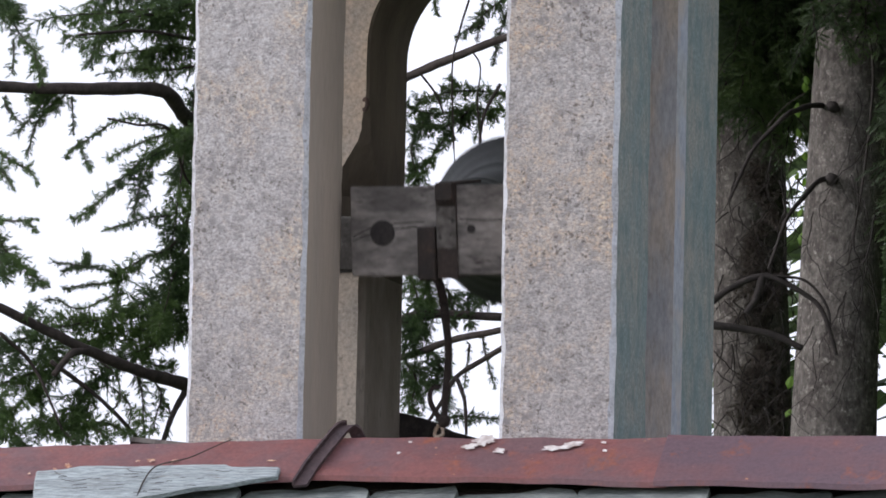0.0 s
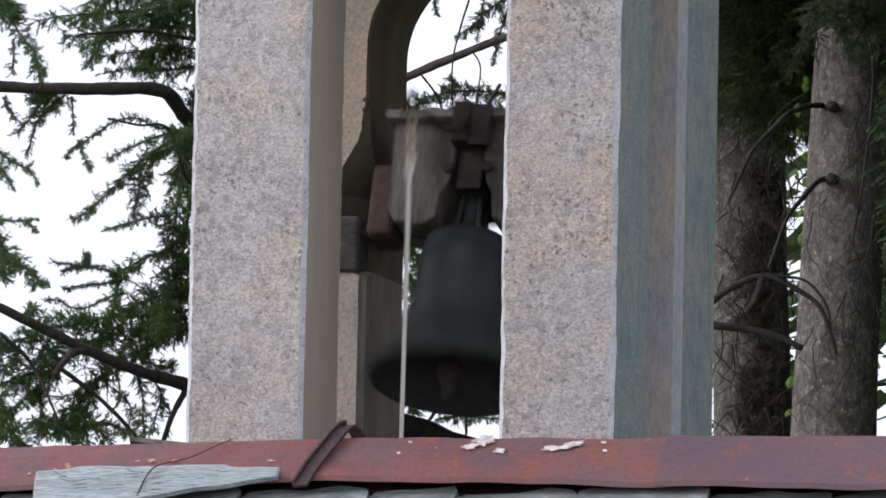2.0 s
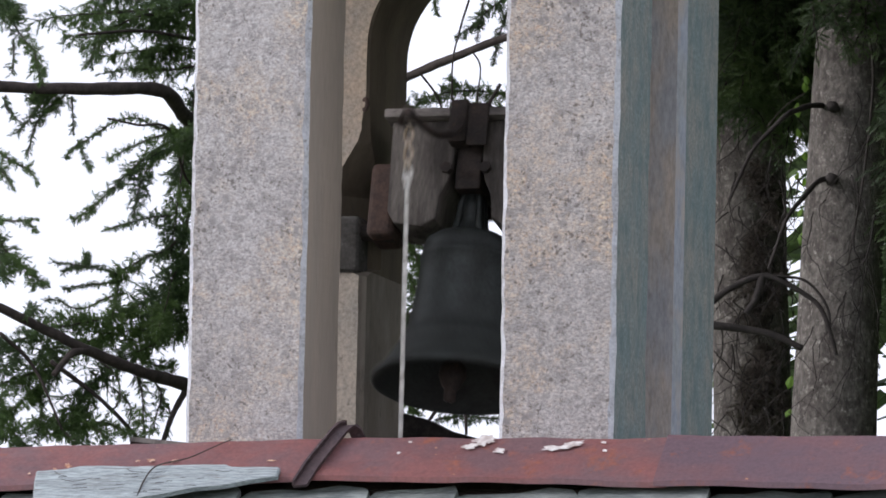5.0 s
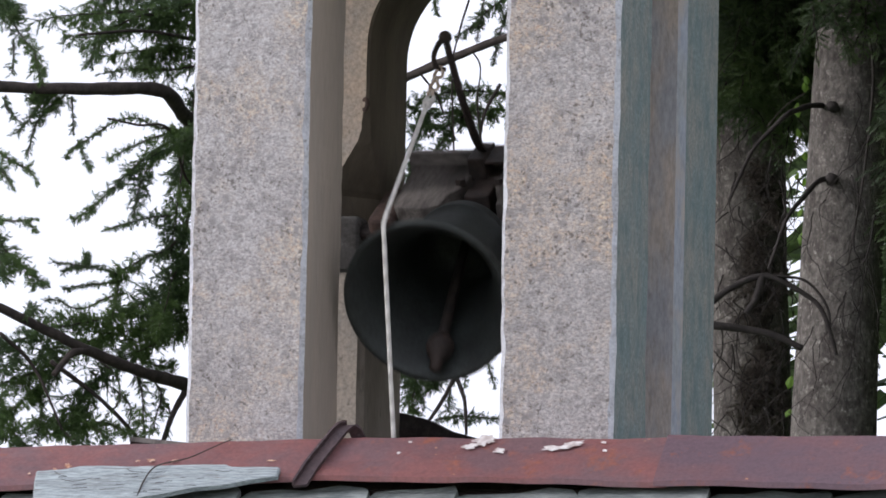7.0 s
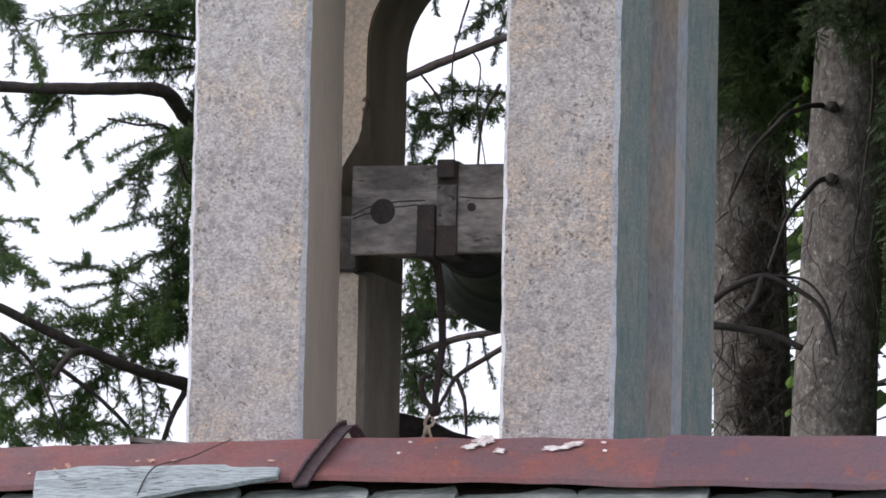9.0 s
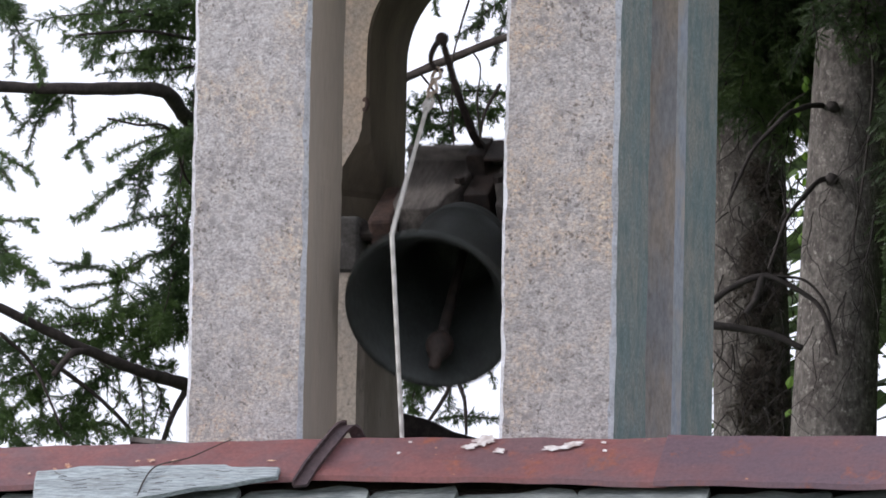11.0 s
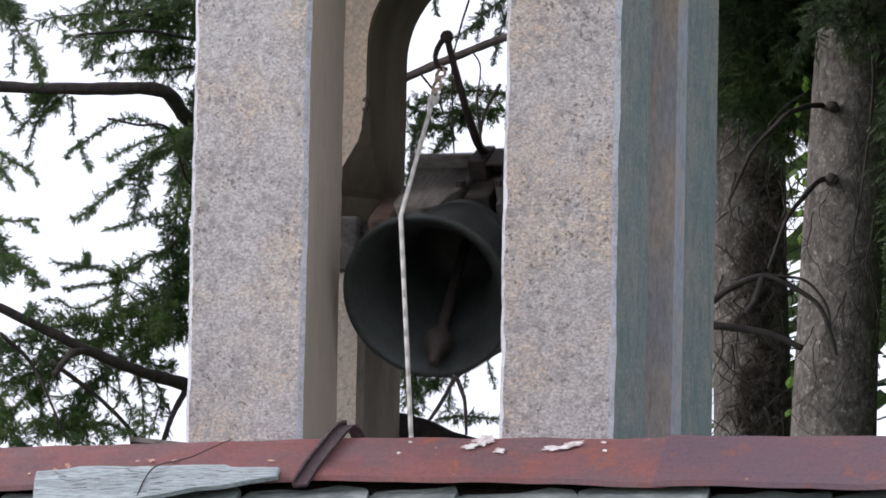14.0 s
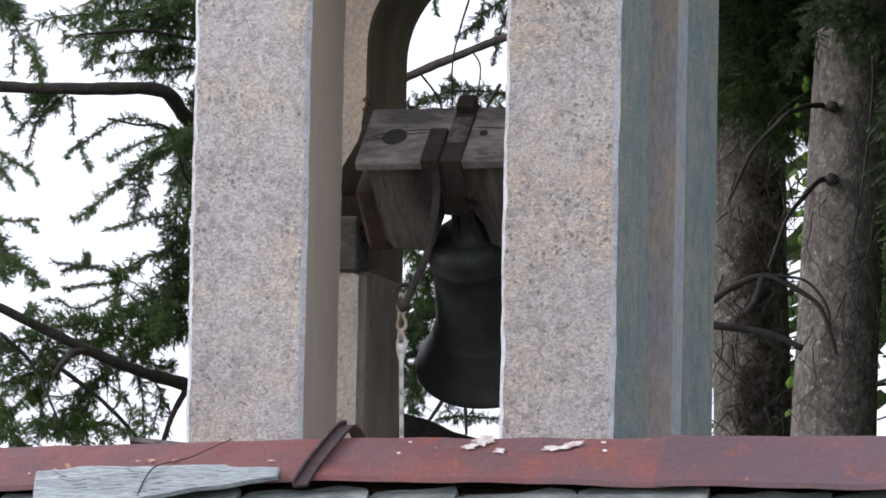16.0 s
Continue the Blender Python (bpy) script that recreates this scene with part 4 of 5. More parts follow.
    crown.bough([(-0.94, 6.65, 1.17), (-1.02, 6.6, 1.11), (-1.1, 6.55, 1.04), (-1.16, 6.5, 0.97), (-1.23, 6.45, 0.89), (-1.3, 6.4, 0.83)], 0.057, 0.034, 0.3, 1.0)
    crown.bough([(-0.92, 6.75, 1.17), (-0.99, 6.69, 1.12), (-1.06, 6.62, 1.04), (-1.09, 6.56, 0.95), (-1.1, 6.5, 0.86)], 0.068, 0.051, 0.4, 1.0)
    crown.bough([(-0.89, 6.55, 1.15), (-0.95, 6.47, 1.11), (-1.0, 6.38, 1.07), (-1.04, 6.3, 1.04)], 0.062, 0.040, 0.3, 1.0)
    crown.bough([(-0.93, 7.25, 1.42), (-0.93, 7.17, 1.33), (-0.94, 7.08, 1.2), (-0.95, 7.0, 1.07)], 0.079, 0.068, 0.5, 0.8)
    crown.bough([(-0.95, 6.95, 1.16), (-0.96, 6.87, 1.02), (-0.97, 6.78, 0.89), (-0.98, 6.7, 0.76)], 0.057, 0.068, 0.6, 0.85)
    crown.bough([(-0.92, 7.25, 1.16), (-0.93, 7.17, 1.04), (-0.94, 7.08, 0.91), (-0.95, 7.0, 0.76)], 0.068, 0.074, 0.6, 0.9)
    crown.bough([(-0.98, 6.75, 0.9), (-1.06, 6.67, 0.88), (-1.15, 6.58, 0.84), (-1.2, 6.5, 0.81)], 0.034, 0.020, 0.4, 0.8)
    crown.bough([(-0.93, 6.75, 0.85), (-0.99, 6.69, 0.78), (-1.06, 6.62, 0.74), (-1.13, 6.56, 0.69), (-1.15, 6.5, 0.65)], 0.074, 0.040, 0.4, 1.0)
    crown.bough([(-0.92, 6.85, 0.8), (-0.97, 6.77, 0.7), (-0.99, 6.68, 0.59), (-1.01, 6.6, 0.5)], 0.085, 0.074, 0.5, 1.0)
    crown.bough([(-1.14, 6.55, 0.67), (-1.2, 6.47, 0.68), (-1.27, 6.38, 0.68), (-1.36, 6.3, 0.68)], 0.019, 0.017, 0.1, 0.9)
    crown.bough([(-1.26, 6.55, 0.7), (-1.29, 6.42, 0.68), (-1.32, 6.3, 0.65)], 0.023, 0.020, 0.3, 1.0)
    crown.bough([(-1.26, 6.55, 0.7), (-1.25, 6.42, 0.7), (-1.25, 6.3, 0.71)], 0.019, 0.017, 0.0, 1.0)
    crown.bough([(-1.14, 6.55, 0.65), (-1.21, 6.47, 0.63), (-1.27, 6.38, 0.61), (-1.32, 6.3, 0.59)], 0.019, 0.017, 0.1, 1.0)
    crown.bough([(-1.13, 6.55, 0.61), (-1.2, 6.5, 0.58), (-1.24, 6.45, 0.55), (-1.29, 6.4, 0.54), (-1.34, 6.35, 0.56), (-1.38, 6.3, 0.55)], 0.023, 0.017, 0.2, 0.8)
    crown.bough([(-1.15, 6.65, 0.7), (-1.15, 6.53, 0.61), (-1.16, 6.4, 0.51)], 0.023, 0.040, 0.3, 0.9)
    crown.bough([(-1.56, 6.35, 0.8), (-1.51, 6.29, 0.71), (-1.46, 6.22, 0.66), (-1.42, 6.16, 0.62), (-1.41, 6.1, 0.56)], 0.054, 0.037, 0.4, 1.0)
    crown.bough([(-1.55, 6.35, 0.73), (-1.52, 6.22, 0.66), (-1.5, 6.1, 0.6)], 0.062, 0.040, 0.4, 0.8)
    crown.bough([(-1.43, 6.35, 0.66), (-1.4, 6.22, 0.61), (-1.36, 6.1, 0.58)], 0.028, 0.017, 0.3, 0.9)
    crown.bough([(-1.55, 6.35, 0.82), (-1.5, 6.27, 0.81), (-1.45, 6.18, 0.8), (-1.4, 6.1, 0.8)], 0.019, 0.017, 0.1, 0.6)
    crown.bough([(-1.45, 6.35, 0.82), (-1.42, 6.22, 0.78), (-1.4, 6.1, 0.75)], 0.019, 0.017, 0.2, 0.6)
    crown.bough([(-0.91, 6.85, 0.66), (-1.02, 6.8, 0.63), (-1.12, 6.75, 0.58), (-1.21, 6.7, 0.54), (-1.3, 6.65, 0.53), (-1.41, 6.6, 0.53)], 0.085, 0.045, 0.35, 1.0)
    crown.bough([(-0.91, 6.95, 0.61), (-1.02, 6.87, 0.56), (-1.12, 6.78, 0.51), (-1.21, 6.7, 0.49)], 0.096, 0.074, 0.35, 1.0)
    crown.bough([(-0.91, 6.85, 0.53), (-1.0, 6.77, 0.48), (-1.08, 6.68, 0.43), (-1.16, 6.6, 0.4)], 0.074, 0.057, 0.3, 0.9)
    crown.bough([(-0.93, 7.15, 0.72), (-0.99, 7.03, 0.65), (-1.04, 6.9, 0.57)], 0.096, 0.096, 0.5, 1.0)
    crown.bough([(-1.22, 6.65, 0.53), (-1.31, 6.57, 0.5), (-1.38, 6.48, 0.48), (-1.44, 6.4, 0.44)], 0.062, 0.045, 0.3, 0.9)
    crown.bough([(-1.41, 6.35, 0.53), (-1.43, 6.22, 0.5), (-1.43, 6.1, 0.47)], 0.034, 0.025, 0.2, 0.9)
    crown.bough([(-1.26, 6.65, 0.42), (-1.34, 6.57, 0.38), (-1.42, 6.48, 0.33), (-1.53, 6.4, 0.28)], 0.085, 0.079, 0.4, 1.0)
    crown.bough([(-1.41, 6.55, 0.47), (-1.46, 6.47, 0.44), (-1.53, 6.38, 0.4), (-1.56, 6.3, 0.38)], 0.074, 0.074, 0.3, 0.9)
    crown.bough([(-1.17, 6.75, 0.38), (-1.23, 6.67, 0.32), (-1.27, 6.58, 0.24), (-1.3, 6.5, 0.16)], 0.085, 0.068, 0.4, 0.95)
    crown.bough([(-1.34, 6.65, 0.37), (-1.42, 6.57, 0.28), (-1.47, 6.48, 0.22), (-1.53, 6.4, 0.15)], 0.074, 0.057, 0.4, 0.75)
    crown.bough([(-1.47, 6.65, 0.42), (-1.5, 6.53, 0.37), (-1.54, 6.4, 0.31)], 0.062, 0.062, 0.4, 0.75)
    crown.bough([(-1.41, 6.65, 0.29), (-1.39, 6.53, 0.21), (-1.4, 6.4, 0.1)], 0.057, 0.051, 0.5, 0.8)
    crown.bough([(-1.2, 6.55, 0.38), (-1.14, 6.47, 0.32), (-1.13, 6.38, 0.23), (-1.17, 6.3, 0.17)], 0.040, 0.023, 0.5, 0.5)
    crown.bough([(-1.09, 6.65, 0.37), (-1.06, 6.57, 0.28), (-1.05, 6.48, 0.18), (-1.04, 6.4, 0.11)], 0.045, 0.040, 0.5, 0.65)
    crown.bough([(-1.05, 6.75, 0.37), (-1.0, 6.67, 0.29), (-1.01, 6.58, 0.21), (-1.02, 6.5, 0.13)], 0.040, 0.028, 0.5, 0.5)
    crown.bough([(-1.25, 6.65, 0.18), (-1.17, 6.53, 0.17), (-1.09, 6.4, 0.12)], 0.045, 0.028, 0.4, 0.9)
    crown.bough([(-1.29, 6.55, 0.22), (-1.22, 6.42, 0.15), (-1.15, 6.3, 0.09)], 0.045, 0.051, 0.4, 0.8)
    crown.bough([(-1.55, 6.55, 0.16), (-1.49, 6.42, 0.13), (-1.44, 6.3, 0.08)], 0.068, 0.057, 0.4, 0.9)
    crown.bough([(-1.36, 6.55, 0.19), (-1.3, 6.42, 0.12), (-1.23, 6.3, 0.07)], 0.057, 0.040, 0.4, 0.9)
    crown.bough([(-1.53, 6.55, 0.26), (-1.53, 6.42, 0.19), (-1.53, 6.3, 0.1)], 0.062, 0.062, 0.4, 0.7)
    crown.bough([(-1.18, 6.85, 0.49), (-1.26, 6.77, 0.47), (-1.34, 6.68, 0.44), (-1.41, 6.6, 0.42)], 0.074, 0.068, 0.4, 0.9)
    crown.bough([(-1.12, 6.95, 0.5), (-1.04, 6.83, 0.41), (-0.97, 6.7, 0.38)], 0.045, 0.040, 0.3, 0.7)
    crown.bough([(-1.43, 6.75, 0.19), (-1.34, 6.62, 0.17), (-1.24, 6.5, 0.13)], 0.057, 0.057, 0.4, 0.8)
    crown.bough([(-1.16, 6.75, 0.31), (-1.1, 6.62, 0.24), (-1.1, 6.5, 0.15)], 0.034, 0.034, 0.5, 0.6)
    crown.bough([(-1.01, 6.85, 0.3), (-0.97, 6.72, 0.23), (-0.97, 6.6, 0.14)], 0.023, 0.023, 0.5, 0.4)
    crown.bough([(0.14, 6.95, 1.7), (0.07, 6.87, 1.64), (0.02, 6.78, 1.57), (-0.04, 6.7, 1.52)], 0.051, 0.023, 0.5, 0.8)
    crown.bough([(0.14, 6.95, 1.66), (0.11, 6.83, 1.55), (0.09, 6.7, 1.43)], 0.040, 0.028, 0.5, 0.8)
    crown.bough([(0.06, 6.95, 1.71), (0.04, 6.83, 1.59), (0.03, 6.7, 1.47)], 0.023, 0.017, 0.5, 0.5)
    crown.bough([(-0.11, 6.95, 1.69), (-0.11, 6.83, 1.64), (-0.1, 6.7, 1.59)], 0.019, 0.017, 0.4, 0.5)
    crown.bough([(0.15, 7.15, 1.39), (0.04, 7.07, 1.39), (-0.06, 6.98, 1.37), (-0.17, 6.9, 1.33)], 0.045, 0.040, 0.4, 1.0)
    crown.bough([(0.14, 7.25, 1.35), (0.02, 7.17, 1.34), (-0.1, 7.08, 1.31), (-0.21, 7.0, 1.32)], 0.057, 0.045, 0.5, 1.0)
    crown.bough([(-0.05, 7.05, 1.38), (-0.04, 6.92, 1.39), (-0.06, 6.8, 1.39)], 0.034, 0.017, 0.1, 0.9)
    crown.bough([(0.02, 7.15, 1.35), (-0.02, 7.07, 1.29), (-0.08, 6.98, 1.25), (-0.18, 6.9, 1.24)], 0.062, 0.045, 0.5, 0.9)
    crown.bough([(-0.11, 7.15, 1.34), (-0.16, 7.07, 1.25), (-0.18, 6.98, 1.16), (-0.15, 6.9, 1.04)], 0.062, 0.057, 0.5, 0.9)
    crown.bough([(-0.04, 7.25, 1.28), (-0.09, 7.17, 1.21), (-0.13, 7.08, 1.14), (-0.19, 7.0, 1.1)], 0.051, 0.051, 0.5, 0.9)
    crown.bough([(0.04, 7.15, 1.35), (0.05, 7.03, 1.27), (0.03, 6.9, 1.2)], 0.028, 0.023, 0.5, 0.6)
    crown.bough([(-0.18, 7.15, 0.77), (-0.15, 7.07, 0.67), (-0.17, 6.98, 0.56), (-0.16, 6.9, 0.48)], 0.079, 0.074, 0.5, 1.0)
    crown.bough([(-0.11, 7.15, 0.74), (-0.11, 7.03, 0.65), (-0.14, 6.9, 0.54)], 0.057, 0.062, 0.5, 0.9)
    crown.bough([(0.05, 7.15, 0.74), (0.02, 7.03, 0.66), (0.03, 6.9, 0.56)], 0.057, 0.051, 0.5, 0.95)
    crown.bough([(0.1, 7.15, 0.75), (0.08, 7.03, 0.67), (0.04, 6.9, 0.62)], 0.045, 0.034, 0.5, 0.9)
    crown.bough([(-0.05, 7.15, 0.72), (-0.03, 7.03, 0.64), (-0.02, 6.9, 0.57)], 0.040, 0.034, 0.5, 0.8)
    crown.bough([(-0.19, 7.15, 0.47), (-0.15, 7.07, 0.4), (-0.16, 6.98, 0.31), (-0.15, 6.9, 0.21)], 0.079, 0.074, 0.5, 1.0)
    crown.bough([(-0.11, 7.15, 0.51), (-0.07, 7.03, 0.44), (-0.09, 6.9, 0.35)], 0.057, 0.045, 0.5, 0.9)
    crown.bough([(-0.19, 7.25, 0.91), (-0.16, 7.12, 0.83), (-0.14, 7.0, 0.74)], 0.068, 0.068, 0.5, 1.0)
    crown.bough([(-0.11, 7.25, 0.95), (-0.1, 7.12, 0.83), (-0.12, 7.0, 0.72)], 0.051, 0.051, 0.5, 0.8)
    crown.bough([(-0.05, 7.25, 0.56), (-0.03, 7.12, 0.43), (-0.04, 7.0, 0.28)], 0.028, 0.040, 0.5, 0.7)
    crown.bough([(-0.08, 7.15, 0.27), (0.01, 7.03, 0.27), (0.15, 6.9, 0.25)], 0.031, 0.031, 0.3, 1.0)
    crown.bough([(0.03, 7.05, 0.52), (0.02, 6.92, 0.41), (0.01, 6.8, 0.32)], 0.019, 0.023, 0.5, 0.5)
    crown.bough([(0.07, 7.05, 0.56), (0.09, 6.92, 0.45), (0.12, 6.8, 0.34)], 0.019, 0.017, 0.5, 0.5)
    rng = random.Random(8)
    for i in range(170):                             # the crown above and to the sides
        a, h = rng.random() * 6.283, rng.uniform(2.7, 5.8)
        w = (AHEAD * math.sin(a) + RIGHT * math.cos(a) - UP * 0.1).normalized()
        crown.spray(stand(-0.74, 7.6, h) + w * rng.uniform(0.1, 0.8), w, rng.uniform(0.6, 1.3), 0.3, 0.45, 0.03, 0.09, 0.014, None, 0.07)
    crown.build(tree)
    tagged(tree, "spruce with drooping green boughs behind the belfry", "tree")


spruce_left()


def spruce_near():
    """A bare lower trunk with dead, curved twigs."""
    tree = empty("spruce")
    crown = Foliage(33)
    trunk(tree, stand(1.057, 6.0, -4.4), stand(1.538, 6.0, 9.0), 0.18, 0.06, 7)
    limb(tree, [(1.2, 6.0, 1.21), (1.13, 5.83, 1.19), (1.07, 5.67, 1.15), (1.03, 5.5, 1.11), (0.97, 5.5, 1.05), (0.92, 5.5, 0.99), (0.88, 5.5, 0.9), (0.85, 5.5, 0.83)], 0.0105, 0.005, 21, DEADWOOD, label="dead curved twig")
    limb(tree, [(1.21, 6.0, 0.98), (1.15, 5.83, 0.94), (1.1, 5.67, 0.87), (1.04, 5.5, 0.78), (1.01, 5.5, 0.7), (0.98, 5.5, 0.61)], 0.01, 0.005, 22, DEADWOOD)
    limb(tree, [(0.78, 5.45, 0.48), (0.86, 5.45, 0.54), (0.96, 5.45, 0.58), (1.05, 5.45, 0.55), (1.14, 5.45, 0.49), (1.18, 5.45, 0.4), (1.2, 5.45, 0.33)], 0.012, 0.006, 23, DEADWOOD)
    limb(tree, [(0.96, 5.45, 0.58), (0.94, 5.45, 0.51), (0.91, 5.45, 0.46)], 0.014, 0.01, 24, DEADWOOD)
    limb(tree, [(0.79, 5.45, 0.42), (0.89, 5.45, 0.41), (1.0, 5.45, 0.39), (1.09, 5.45, 0.35)], 0.014, 0.01, 25, DEADWOOD)
    limb(tree, [(0.96, 5.45, 0.58), (1.04, 5.45, 0.58), (1.11, 5.45, 0.56), (1.17, 5.45, 0.48), (1.18, 5.45, 0.38)], 0.0055, 0.004, 26, DEADWOOD)
    limb(tree, [(1.263, 5.6, 1.506), (1.317, 5.7, 1.3), (1.294, 5.7, 0.966), (1.244, 5.7, 0.651)], 0.005, 0.003, 27)
    part("knob", bmesh_ball(stand(1.196, 5.86, 1.19), 0.021), DEADWOOD, tree, "dark branch collar", smooth=True)
    part("knob", bmesh_ball(stand(1.196, 5.86, 0.952), 0.021), DEADWOOD, tree, "dark branch collar", smooth=True)
    rng = random.Random(14)
    for i in range(18):                              # thin dead twigs that droop from the trunk
        dead_twig(tree, rng, (rng.uniform(0.98, 1.32), rng.uniform(5.45, 5.75), rng.uniform(0.3, 1.25)), rng.uniform(-0.35, 0.2), rng.uniform(0.14, 0.42))
    for i in range(24):                              # needles on its shaded side
        w = way(rng.uniform(-0.2, 0.1), -0.85, rng.uniform(-0.6, -0.4))
        crown.spray(stand(rng.uniform(1.37, 1.45), 5.6, rng.uniform(0.6, 1.4)), w, 0.28, 0.3, 0.4)
    for i in range(12):                              # and over the top of the bare stretch
        w = way(rng.uniform(-0.6, 0.3), -0.75, rng.uniform(-0.6, -0.15))
        crown.spray(stand(rng.uniform(1.1, 1.36), 5.7, rng.uniform(1.46, 1.6)), w, 0.32, 0.3, 0.4)
    for i in range(170):
        a, h = rng.random() * 6.283, rng.uniform(2.4, 5.5)
        w = (AHEAD * math.sin(a) + RIGHT * math.cos(a) - UP * 0.1).normalized()
        crown.spray(stand(1.32, 6.0, h) + w * rng.uniform(0.1, 0.8), w, rng.uniform(0.6, 1.2), 0.3, 0.45, 0.03, 0.09, 0.014, None, 0.07)
    for i in range(130):                             # unseen low boughs added away from the chapel to block light
        w = (AHEAD * rng.uniform(-1, 1) + RIGHT * rng.uniform(0, 0.6) - UP * rng.uniform(0, 0.7)).normalized()
        crown.spray(stand(rng.uniform(1.95, 2.7), rng.uniform(3.8, 6.4), rng.uniform(-1.6, 2.2)), w, rng.uniform(0.3, 0.5), 0.3, 0.45, 0.03, 0.09, 0.016, None, 0.07)
    canopy(crown, rng, 1.32, 6.0, 1.9)
    shade_boughs(crown, rng)
    crown.build(tree, NEEDLE_SHADE)
    tagged(tree, "tall spruce with grey bark and dead lower twigs", "tree")


def spruce_far():
    tree = empty("spruce")
    crown = Foliage(45)
    trunk(tree, stand(1.213, 8.2, -4.4), stand(0.732, 8.2, 9.0), 0.180, 0.06, 12)
    brush = Foliage(46)                              # dead brown brush, added to darken the trunk's shaded right side
    dry = random.Random(9)
    for i in range(17):
        u, h = dry.uniform(1.0, 1.11), dry.uniform(0.45, 1.44)
        brush.bough([(u, 7.75, h), (u + dry.uniform(-0.05, 0.05), 7.65, h - 0.09), (u + dry.uniform(-0.08, 0.08), 7.65, h - 0.2)], 0.07, 0.05, 0.5, 0.8)
    brush.build(tree, DRY, "darkening_brush", "dead brown twigs added to darken the trunk")
    rng = random.Random(15)
    for i in range(110):                             # the dark hanging boughs over its lower trunk
        w = way(rng.uniform(-0.4, 0.35), -0.92, rng.uniform(-0.5, 0.0))
        crown.spray(stand(rng.uniform(0.9, 1.28), rng.choice((7.8, 8.8)), rng.uniform(1.55, 2.05)), w, rng.uniform(0.42, 0.6), 0.3, 0.5)
    for i in range(18):
        crown.spray(stand(rng.uniform(1.49, 1.57), 8.8, rng.uniform(0.88, 1.97)), way(rng.uniform(-0.15, 0.15), -0.8, -0.58), 0.31, 0.3, 0.5)
    for i in range(75):                              # a tangle of dead twigs before the trunk
        dead_twig(tree, rng, (rng.uniform(0.86, 1.18), rng.uniform(7.4, 7.8), rng.uniform(0.25, 1.4)), rng.uniform(-0.9, 0.9), rng.uniform(0.10, 0.36))
    for i in range(170):
        a, h = rng.random() * 6.283, rng.uniform(2.5, 5.5)
        w = (AHEAD * math.sin(a) + RIGHT * math.cos(a) - UP * 0.1).normalized()
        crown.spray(stand(1.02, 8.2, h) + w * rng.uniform(0.1, 0.8), w, rng.uniform(0.6, 1.2), 0.3, 0.45, 0.03, 0.09, 0.014, None, 0.07)
    canopy(crown, rng, 0.98, 8.2, 1.9)
    crown.build(tree, NEEDLE_SHADE)
    tagged(tree, "shaded spruce trunk with a tangle of dead twigs", "tree")



def bmesh_ball(place, r):
    bm = bmesh.new()
    bmesh.ops.create_icosphere(bm, subdivisions=2, radius=r, matrix=Matrix.Translation(place))
    for v in bm.verts:
        v.co += Vector((noise.noise(v.co * 60), noise.noise(v.co * 60 + UP * 9), noise.noise(v.co * 60 + UP * 5))) * r * 0.3
    return bm


spruce_near()
spruce_far()


def young_shrub():
    """A few bright leaves on thin stems that catch the light between the trunks."""
    shrub = empty("shrub")
    rng = random.Random(6)
    for x, d, h, size in LEAVES:
        stem = bmesh.new()
        p = stand(x, d, h)
        root = stand(x + 0.12 * rng.uniform(-1, 1), d + 0.1, h - 0.1)
        tube(stem, curve_points([root, (root + p) / 2 + UP * 0.015, p], 4), 0.0025, 0.0015, 5)
        part("stem", stem, TWIG, shrub)
        bm = bmesh.new()
        tilt = pose(*p, rng.uniform(30, 110), rng.uniform(-30, 30), rng.uniform(-60, 60))
        spine = [(0.0, 0.0), (0.35, 0.30), (0.6, 0.26), (0.85, 0.12), (1.0, 0.0)]
        rows = []
        for t, wide in spine:
            rows.append([bm.verts.new(tilt @ Vector((s * wide * size, t * size, -abs(s) * 0.08 * size + 0.1 * size * math.sin(3 * t)))) for s in (-1, -0.5, 0, 0.5, 1)])
        for a, b in zip(rows, rows[1:]):
            for k in range(4):
                bm.faces.new((a[k], a[k + 1], b[k + 1], b[k]))
        bmesh.ops.remove_doubles(bm, verts=bm.verts, dist=0.0002)
        part("leaf", bm, BROADLEAF, shrub)
    tagged(shrub, "thin shrub with a few bright green leaves", "shrub")



